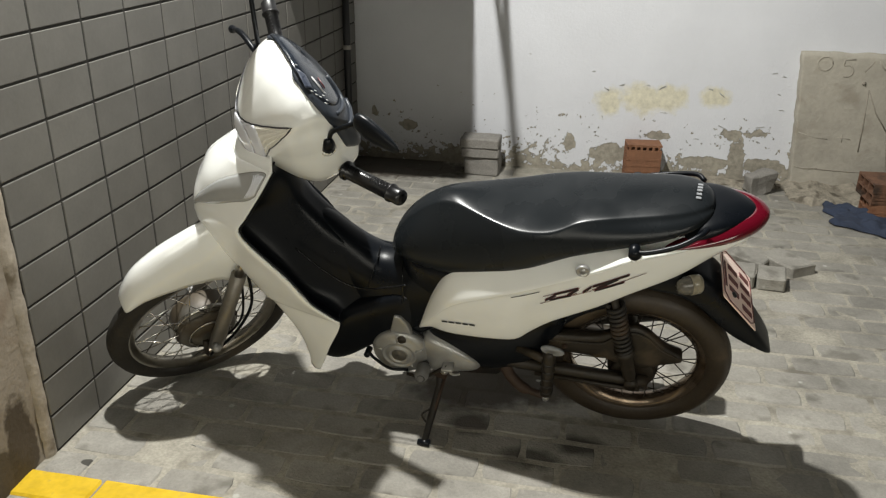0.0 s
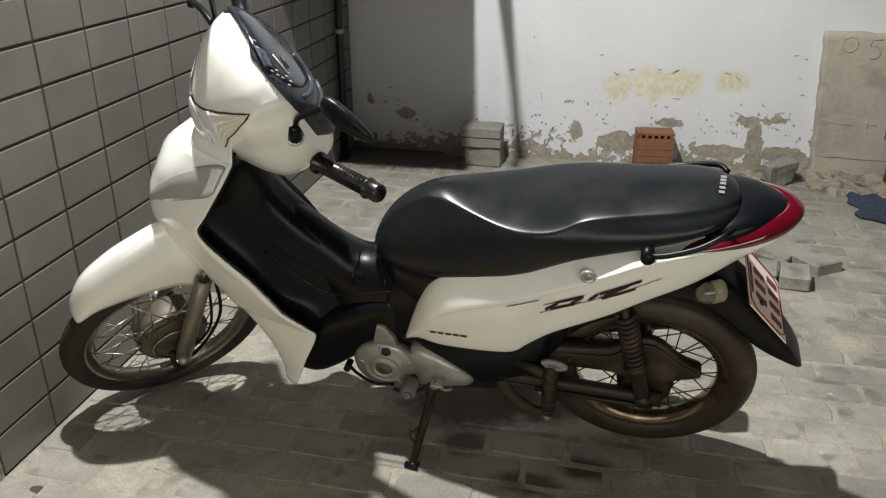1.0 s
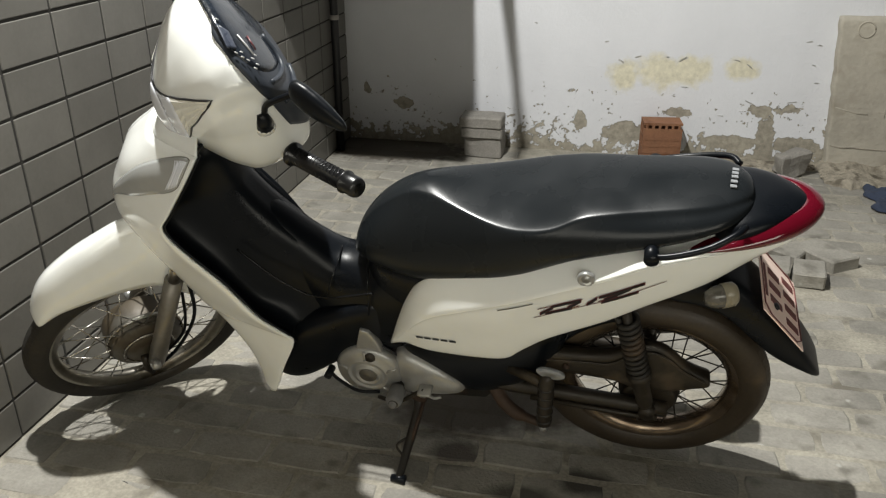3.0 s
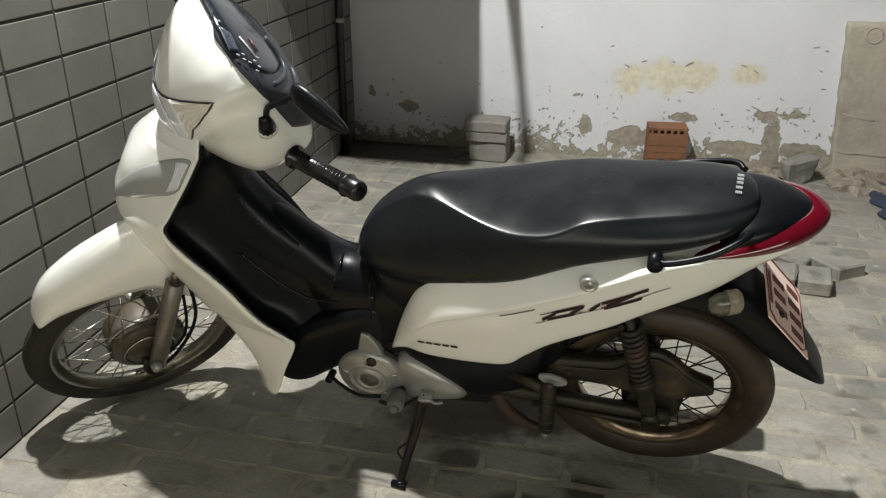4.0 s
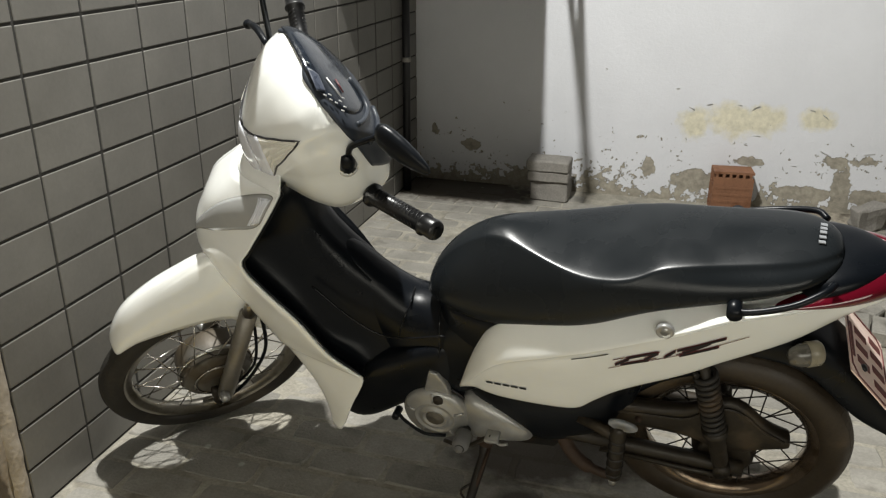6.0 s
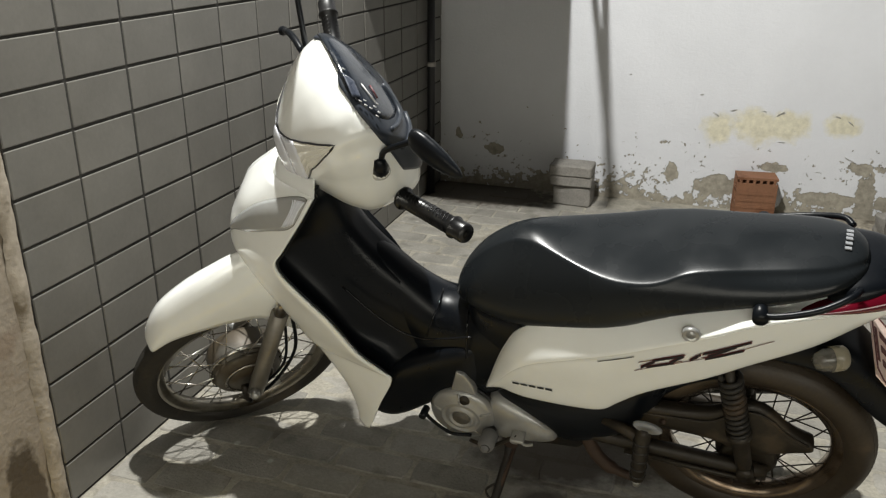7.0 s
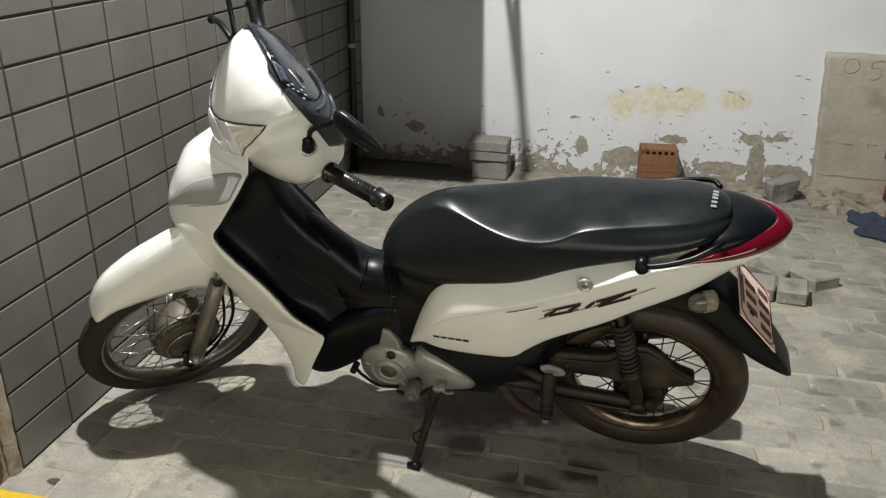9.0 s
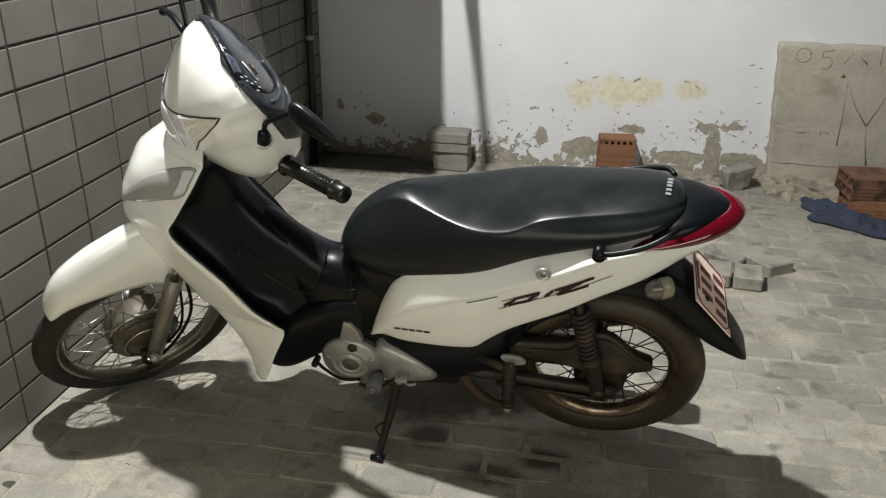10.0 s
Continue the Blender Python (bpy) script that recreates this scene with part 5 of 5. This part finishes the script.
def decal(name, points, width, material):
    """A thin printed strip on the left side cover through the points (x, z)."""
    rows_ = []
    for (x0, z0), (x1, z1) in zip(points, points[1:]):
        n = max(2, int(abs(x1 - x0) / 0.012) + 1)
        for i in range(n + (points[-1] == (x1, z1))):
            x, z = x0 + (x1 - x0) * i / n, z0 + (z1 - z0) * i / n
            rows_.append([cover_at(x, z + width / 2, -0.0042), cover_at(x, z - width / 2, -0.0042)])
    part(name, ([tuple(p) for p in sheet(rows_)[0]], sheet(rows_)[1]), material, bike)


decal("side_decal", [(0.306, 0.580), (0.238, 0.606)], 0.0030, INK)
decal("side_decal", [(0.238, 0.557), (0.160, 0.590), (0.077, 0.625), (-0.001, 0.667)], 0.0022, DECAL)
decal("side_decal", [(0.230, 0.587), (0.146, 0.620)], 0.0026, DECAL)
# bold slanted strokes, dark with a red outline
for pts, w in (([(0.226, 0.570), (0.200, 0.592)], 0.007), ([(0.205, 0.594), (0.150, 0.617)], 0.006), ([(0.216, 0.571), (0.165, 0.590)], 0.006), ([(0.174, 0.590), (0.148, 0.616)], 0.008), ([(0.138, 0.602), (0.119, 0.624)], 0.008), ([(0.117, 0.625), (0.036, 0.664)], 0.006), ([(0.108, 0.617), (0.060, 0.650)], 0.007), ([(0.112, 0.608), (0.046, 0.637)], 0.006)):
    decal("side_decal", pts, w + 0.004, DECAL)
    ((x0, z0), (x1, z1)) = pts
    part_pts = [(x0 - 0.002, z0 + 0.001), (x1 + 0.002, z1 - 0.001)]
    rows_ = [[cover_at(x, z + w / 2, -0.0050), cover_at(x, z - w / 2, -0.0050)] for x, z in [(part_pts[0][0] + (part_pts[1][0] - part_pts[0][0]) * i / 3, part_pts[0][1] + (part_pts[1][1] - part_pts[0][1]) * i / 3) for i in range(4)]]
    part("side_decal", ([tuple(p) for p in sheet(rows_)[0]], sheet(rows_)[1]), INK, bike)
for x in (0.165, 0.140, 0.118, 0.096):
    decal("side_decal", [(x, 0.592 + 0.42 * (0.165 - x)), (x - 0.014, 0.598 + 0.42 * (0.165 - x))], 0.0028, DECAL)
for i in range(5):
    x = 0.490 - 0.0180 * i
    decal("maker_mark", [(x, 0.4455), (x - 0.0145, 0.4455)], 0.0072, INK)
for i in range(5):
    mk = part("maker_mark", box(-0.0055, 0.0055, -0.0036, 0.0036, -0.0012, 0.0009), MARK, bike, smooth=False)
    mk.matrix_basis = Matrix.Translation((-0.100 - 0.0015 * i, 0.026 - 0.0125 * i, 0.8145 - 0.0012 * abs(i - 2))) @ Matrix.Rotation(radians(-4), 4, "Y")

# ---------------------------------------------------------------- loose things in the yard
def stone_like(name, x0, x1, y0, y1, z0, z1, material, amount, scale, parent=None, turn=0.0, label="", category="", group="", tilt=0.0):
    bm = rough_up(box(-(x1 - x0) / 2, (x1 - x0) / 2, -(y1 - y0) / 2, (y1 - y0) / 2, 0, z1 - z0, 0.006), amount, scale, 2)
    ob = part(name, bm, material, parent, smooth=False)
    ob.matrix_basis = pose((x0 + x1) / 2, (y0 + y1) / 2, z0, tilt, 0, turn)
    return tagged(ob, label, category, group)


stone_like("concrete_block", 0.655, 0.838, 2.400, 2.550, 0.0, 0.100, BLOCK, 0.006, 18, turn=-2, label="grey concrete block lying at the wall foot", category="block", group="stacked blocks")
stone_like("concrete_block", 0.636, 0.838, 2.386, 2.530, 0.1, 0.152, BLOCK, 0.004, 16, turn=1, label="thin grey concrete block in a stack", category="block", group="stacked blocks")
stone_like("concrete_block", 0.632, 0.838, 2.380, 2.520, 0.152, 0.206, BLOCK, 0.004, 15, turn=-1, label="thin grey concrete block in a stack", category="block", group="stacked blocks")


def hollow_brick(name, length, depth, height, ny, nz, m, label, group="", slots=0, material=None):
    """Clay block whose holes run along its length (x)."""
    vs, fs = [], []

    def add(x0, x1, y0, y1, z0, z1):
        k = len(vs)
        for x in (x0, x1):
            for y in (y0, y1):
                for z in (z0, z1):
                    vs.append((x, y, z))
        for f in ((0, 1, 3, 2), (4, 6, 7, 5), (0, 4, 5, 1), (2, 3, 7, 6), (0, 2, 6, 4), (1, 5, 7, 3)):
            fs.append(tuple(k + i for i in f))

    w = 0.009
    for i in range(ny + 1):
        y = -depth / 2 + w / 2 + i * (depth - w) / ny
        if i == 0 and slots:
            # a row of open slots under the top edge of the face
            add(-length / 2, length / 2, y - w / 2, y + w / 2, 0, height * 0.855)
            add(-length / 2, length / 2, y - w / 2, y + w / 2, height * 0.945, height)
            for k in range(slots + 1):
                x = -length / 2 + (k + 0.5) * length / (slots + 1)
                add(x - 0.006, x + 0.006, y - w / 2, y + w / 2, height * 0.855, height * 0.945)
            continue
        add(-length / 2, length / 2, y - w / 2, y + w / 2, 0, height)
    for i in range(nz + 1):
        z = w / 2 + i * (height - w) / nz
        add(-length / 2 + 0.0005, length / 2 - 0.0005, -depth / 2 + 0.0006, depth / 2 - 0.0006, z - w / 2 + 0.0003, z + w / 2 - 0.0003)
    # shallow keying ribs on the outer faces
    for i in range(4):
        z = height * (i + 0.6) / 6
        for s in (-1, 1):
            y = s * depth / 2
            add(-length / 2, length / 2, min(y, y + s * 0.002), max(y, y + s * 0.0012), z - 0.005, z + 0.005)
    ob = part(name, (vs, fs), material or BRICK, smooth=False)
    ob.matrix_basis = m
    return tagged(ob, label, "brick", group)


hollow_brick("hollow_brick", 0.180, 0.115, 0.195, 2, 3, pose(1.588, 2.530, 0.008, 0, 0, 6), "orange hollow clay brick stood against the wall", slots=5)
hollow_brick("hollow_brick", 0.195, 0.200, 0.095, 3, 2, pose(2.712, 2.185, 0.0, 0, 0, -4), "orange hollow clay brick in a stack of two", "brick stack")
hollow_brick("hollow_brick", 0.200, 0.205, 0.098, 3, 2, pose(2.700, 2.195, 0.095, 0, 0, 4), "scorched dark hollow clay brick on a stack", "brick stack", material=BRICKDARK)

# plastered wall face that stands proud of the white wall
slab_v, slab_f, nx, nz_ = [], [], 60, 36
for k in range(nz_ + 1):
    z = -0.01 + 0.708 * k / nz_
    for i in range(nx + 1):
        u = i / nx
        left = 2.352 - 0.050 * k / nz_ + 0.007 * noise.noise(Vector((0, 2, z * 14))) + 0.005 * noise.noise(Vector((0, 5, z * 45)))
        x = left + (4.2 - left) * u ** 1.5
        y = 2.556 + 0.006 * noise.noise(Vector((x * 4, 0, z * 4))) + 0.0025 * noise.noise(Vector((x * 17, 4, z * 17)))
        zz = z
        if k == nz_:
            zz += 0.008 * noise.noise(Vector((x * 12, 0, 0)))
            y += 0.006
        if i == 0:
            y += 0.007 + 0.004 * noise.noise(Vector((3, 0, z * 30)))
        slab_v.append((x, y, zz))
front = len(slab_v)
for k in range(nz_ + 1):
    for i in range(nx + 1):
        x, y, z = slab_v[k * (nx + 1) + i]
        slab_v.append((x, BACK + 0.001, z))
idx = lambda k, i, b=0: b * front + k * (nx + 1) + i
for k in range(nz_):
    for i in range(nx):
        slab_f.append((idx(k, i), idx(k, i + 1), idx(k + 1, i + 1), idx(k + 1, i)))
    slab_f.append((idx(k, 0), idx(k + 1, 0), idx(k + 1, 0, 1), idx(k, 0, 1)))
for i in range(nx):
    slab_f.append((idx(nz_, i), idx(nz_, i + 1), idx(nz_, i + 1, 1), idx(nz_, i, 1)))
slab_ob = tagged(part("cement_panel", (slab_v, slab_f), CEMENT, smooth=True), "rough beige cement panel with scratched marks on the wall", "panel", kind="structure")


def spill(name, x0, x1, y0, y1, high, seed, label):
    """A low crust of hardened mortar with a broken front edge."""
    vs, nu, nv = [], 44, 26
    for i in range(nu + 1):
        for k in range(nv + 1):
            u, q = i / nu, k / nv
            front_y = y0 + 0.05 * noise.noise(Vector((u * 6, seed, 0))) + 0.02 * noise.noise(Vector((u * 19, seed, 1))) + (y1 - y0) * 0.6 * max(0.0, 2 * abs(u - 0.42) - 0.55)
            y = y1 + (front_y - y1) * q
            x = x0 + (x1 - x0) * u + 0.015 * noise.noise(Vector((q * 8, seed, u)))
            p = Vector((x * 16, y * 16, seed))
            z = high * (1 - 0.55 * q) * (0.75 + 0.7 * noise.noise(p * 0.4)) + 0.012 * noise.noise(p) + 0.006 * noise.noise(p * 2.7)
            z *= min(1.0, 9 * u, 9 * (1 - u)) ** 0.6
            vs.append((x, y, max(z, 0.004) if k < nv else -0.012))
    fs = [(i * (nv + 1) + k, (i + 1) * (nv + 1) + k, (i + 1) * (nv + 1) + k + 1, i * (nv + 1) + k + 1) for i in range(nu) for k in range(nv)]
    tagged(part(name, (vs, fs), SPILL), label, "mortar", kind="structure")


spill("mortar_spill", 2.315, 2.70, 2.30, 2.60, 0.060, 3.0, "hardened mortar spilled at the foot of the panel")
spill("mortar_rubble", 1.80, 2.33, 2.50, 2.668, 0.028, 8.0, "crumbled mortar along the foot of the white wall")


def scratch(points, width=0.006, faint=False):
    part("scratch", tube([(x, (2.5562 if faint else 2.5552) + 0.006 * noise.noise(Vector((x * 4, 0, z * 4))) + 0.0025 * noise.noise(Vector((x * 17, 4, z * 17))), z) for x, z in points], width / 2, 6), FAINT if faint else SCRATCH, slab_ob)


scratch([(2.645, 0.215), (2.643, 0.355), (2.635, 0.530)])
scratch([(2.635, 0.530), (2.690, 0.415), (2.760, 0.320)])
scratch([(2.760, 0.320), (2.795, 0.405), (2.830, 0.495)])
scratch([(2.830, 0.495), (2.875, 0.335), (2.905, 0.175)])
scratch([(2.760, 0.320), (2.775, 0.225), (2.800, 0.125)], 0.007)
scratch([(2.46, 0.112), (2.62, 0.108), (2.80, 0.106), (3.0, 0.108)], 0.005)
scratch([(2.345, 0.300), (2.40, 0.285), (2.44, 0.275), (2.49, 0.272)], 0.005, True)
scratch([(2.355, 0.118), (2.40, 0.110), (2.47, 0.114)], 0.004)
scratch([(2.555, 0.30), (2.56, 0.26)], 0.005, True)
scratch([(2.53, 0.285), (2.60, 0.275)], 0.004, True)
for cx, cz, r, a0, a1 in ((2.412, 0.648, 0.034, 0, 360), (2.518, 0.616, 0.028, 125, -120)):
    scratch([(cx + r * math.cos(radians(a0 + (a1 - a0) * i / 14)), cz + r * math.sin(radians(a0 + (a1 - a0) * i / 14))) for i in range(15)], 0.007, True)
scratch([(2.500, 0.644), (2.502, 0.671), (2.548, 0.674)], 0.007, True)
scratch([(2.600, 0.616), (2.635, 0.668)], 0.006, True)
scratch([(2.660, 0.671), (2.675, 0.641), (2.705, 0.616)], 0.007, True)
scratch([(2.755, 0.700), (2.762, 0.616)], 0.007, True)
scratch([(2.820, 0.536), (2.835, 0.636)], 0.007, True)
scratch([(2.600, 0.561), (2.612, 0.559)], 0.018)

stone_like("broken_stone", 2.110, 2.240, 2.400, 2.495, 0.0, 0.105, BLOCK, 0.030, 10, turn=30, label="broken lump of grey concrete by the wall", category="stone")
for x0, y0, lx, ly, z, tn, tl in ((2.006, 1.245, 0.102, 0.125, 0.0, -8, 2), (1.908, 1.255, 0.090, 0.130, 0.0, -10, 2), (2.085, 1.400, 0.125, 0.205, -0.018, 34, -3), (1.955, 1.440, 0.100, 0.150, -0.022, 60, 3)):
    stone_like("loose_paver", x0, x0 + lx, y0, y0 + ly, z, z + 0.055, PAVER, 0.005, 14, turn=tn, tilt=tl, label="loose grey paver lying out of its bed", category="paver", group="loose pavers")

# crumpled cloth
cv, n = [], 34
for i in range(n):
    for k in range(n):
        u, v = i / (n - 1), k / (n - 1)
        x, y = 2.455 + 0.33 * u, 1.885 + 0.31 * v - 0.20 * u * (1 - 0.2 * v) + 0.14
        fold = abs(noise.noise(Vector((u * 4.2, v * 5.5, 1.7)))) + 0.5 * abs(noise.noise(Vector((u * 9, v * 11, 4.0))))
        rim = min(1, 5 * min(u, 1 - u, v, 1 - v))
        x += 0.03 * noise.noise(Vector((v * 4, u, 9)))
        y += 0.03 * noise.noise(Vector((u * 4, v, 5)))
        cv.append((x, y, 0.006 + rim ** 0.6 * (0.012 + 0.055 * fold)))
cf = [(i * n + k, (i + 1) * n + k, (i + 1) * n + k + 1, i * n + k + 1) for i in range(n - 1) for k in range(n - 1)]
tagged(finish(part("cloth", (cv, cf), CLOTH), 0.004, 1), "crumpled dark blue cloth dropped on the paving", "cloth")

# yellow kerb across the foot of the plastered wall end
kerb = tagged(part("kerb", box(-0.03, 3.2, -0.47, -0.278, -0.05, -0.008), SAND, smooth=False), "worn yellow painted kerb row in the paving", "kerb", kind="structure")
for i in range(9):
    x0 = -0.223 + 0.413 * i
    bm = box(max(x0, -0.028) + 0.002, x0 + 0.410, -0.375, -0.2765, -0.05, 0.004, 0.006)
    bmesh.ops.subdivide_edges(bm, edges=bm.edges[:], cuts=3, use_grid_fill=True)
    for v in bm.verts:
        v.co += noise.noise_vector(v.co * 26) * 0.0025
    part("kerb_stone", bm, YELLOW, kerb, smooth=False)

# ---------------------------------------------------------------- tiles and pavers
TW, TH, TZ = 0.2047, 0.1071, 0.0009


def brick_mesh(name, sx, sy, sz, material, bevel=0.0015, wob=0.0):
    bm = box(-sx / 2, sx / 2, -sy / 2, sy / 2, -sz / 2, sz / 2, bevel)
    if wob:
        for v in bm.verts:
            v.co += noise.noise_vector(v.co * 23 + Vector((len(name), sx, wob * 99))) * wob
    me = bpy.data.meshes.new(name)
    bm.to_mesh(me)
    bm.free()
    me.materials.append(material)
    return me


tile_mesh = brick_mesh("tile", 0.010, TW - 0.008, TH - 0.008, TILE, 0.0018)
half_tile = brick_mesh("tile", 0.010, 0.192, TH - 0.007, TILE, 0.0018)
rest = bmesh.new()
for row in range(33):
    for col in range(-1, 13):
        y0 = col * TW if col >= 0 else -0.1965
        y1 = min((col + 1) * TW, BACK)
        zc = TZ + (row + 0.5) * TH
        if row < 13:
            ob = new("tile", tile_mesh if col >= 0 else half_tile)
            ob.parent = wall_left
            ob.location = (-0.005 + random.uniform(-0.0006, 0.0006), (y0 + y1) / 2, zc)
            ob.rotation_euler = (0, random.uniform(-0.003, 0.003), random.uniform(-0.002, 0.002))
        else:
            b = box(-0.010, 0.0, y0 + 0.0035, y1 - 0.0035, zc - TH / 2 + 0.0035, zc + TH / 2 - 0.0035)
            me = bpy.data.meshes.new("t")
            b.to_mesh(me)
            b.free()
            rest.from_mesh(me)
            bpy.data.meshes.remove(me)
tagged(part("tile_field", rest, TILE, wall_left, smooth=False), kind="stuff")

PW, PH, PX, PY = 0.2005, 0.1045, 1.420, 0.022


def paver_mesh(seed):
    """A cast paver with a worn, uneven rim."""
    hx, hy = PW / 2 - 0.0046, PH / 2 - 0.0046
    ring = [(-1, -1), (-0.35, -1), (0.35, -1), (1, -1), (1, -0.3), (1, 0.3), (1, 1), (0.35, 1), (-0.35, 1), (-1, 1), (-1, 0.3), (-1, -0.3)]
    vs = []
    for inset, z in ((0.0, -0.04), (0.0, -0.0045), (0.0055, 0.0)):
        for k, (a, c) in enumerate(ring):
            wob = noise.noise_vector(Vector((a * 2 + seed * 7, c * 2, inset * 90))) * 0.0036
            corner = 0.004 if abs(a) == 1 and abs(c) == 1 else 0.0
            vs.append((a * (hx - inset - corner) + wob.x, c * (hy - inset - corner) + wob.y, z + (0.0012 * wob.z / 0.0036 if z == 0 else 0)))
    fs = [tuple(range(24, 36))] + [(r * 12 + k, r * 12 + (k + 1) % 12, (r + 1) * 12 + (k + 1) % 12, (r + 1) * 12 + k) for r in (0, 1) for k in range(12)]
    me = bpy.data.meshes.new("paver")
    me.from_pydata(vs, [], fs)
    me.materials.append(PAVER)
    return me


paver_meshes = [paver_mesh(i) for i in range(7)]
far = [[], []]
for row in range(-52, 26):
    for col in range(-22, 20):
        x = PX + (col + 0.5 * (row % 2) + 0.5) * PW
        y = PY + (row + 0.5) * PH
        if y + PH / 2 > BACK or y < -5.4 or x < 0.006 or x > 5.3:
            continue
        dz = random.uniform(-0.003, 0.002)
        if -0.44 < y - PH / 2 and y + PH / 2 < -0.16 and -0.1 < x < 3.3 and y < -0.28:
            continue
        if x < PW / 2 + 0.002:
            # cut to the wall
            b = part("paver", box(0.004, x + PW / 2 - 0.0035, y - PH / 2 + 0.0035, y + PH / 2 - 0.0035, -0.05, dz, 0.004), PAVER, ground, smooth=False)
            continue
        if -0.05 < x < 2.45 and -0.42 < y < 2.1:
            ob = new("paver", random.choice(paver_meshes))
            ob.parent = ground
            ob.location = (x, y, dz)
            ob.rotation_euler = (random.uniform(-0.008, 0.008), random.uniform(-0.006, 0.006), random.uniform(-0.012, 0.012) + math.pi * random.randrange(2))
        else:
            k = len(far[0])
            hx, hy, e = PW / 2 - 0.0035, PH / 2 - 0.0035, 0.004
            for sx, sy in ((-1, -1), (1, -1), (1, 1), (-1, 1)):
                far[0].append((x + sx * hx, y + sy * hy, -0.05))
            for sx, sy in ((-1, -1), (1, -1), (1, 1), (-1, 1)):
                far[0].append((x + sx * hx, y + sy * hy, dz - e))
            for sx, sy in ((-1, -1), (1, -1), (1, 1), (-1, 1)):
                far[0].append((x + sx * (hx - e), y + sy * (hy - e), dz))
            far[1] += [(k + 8, k + 9, k + 10, k + 11)] + [(k + a + i, k + a + (i + 1) % 4, k + a + 4 + (i + 1) % 4, k + a + 4 + i) for a in (0, 4) for i in range(4)]
tagged(part("paver_field", (far[0], far[1]), PAVER, ground, smooth=False), kind="stuff")
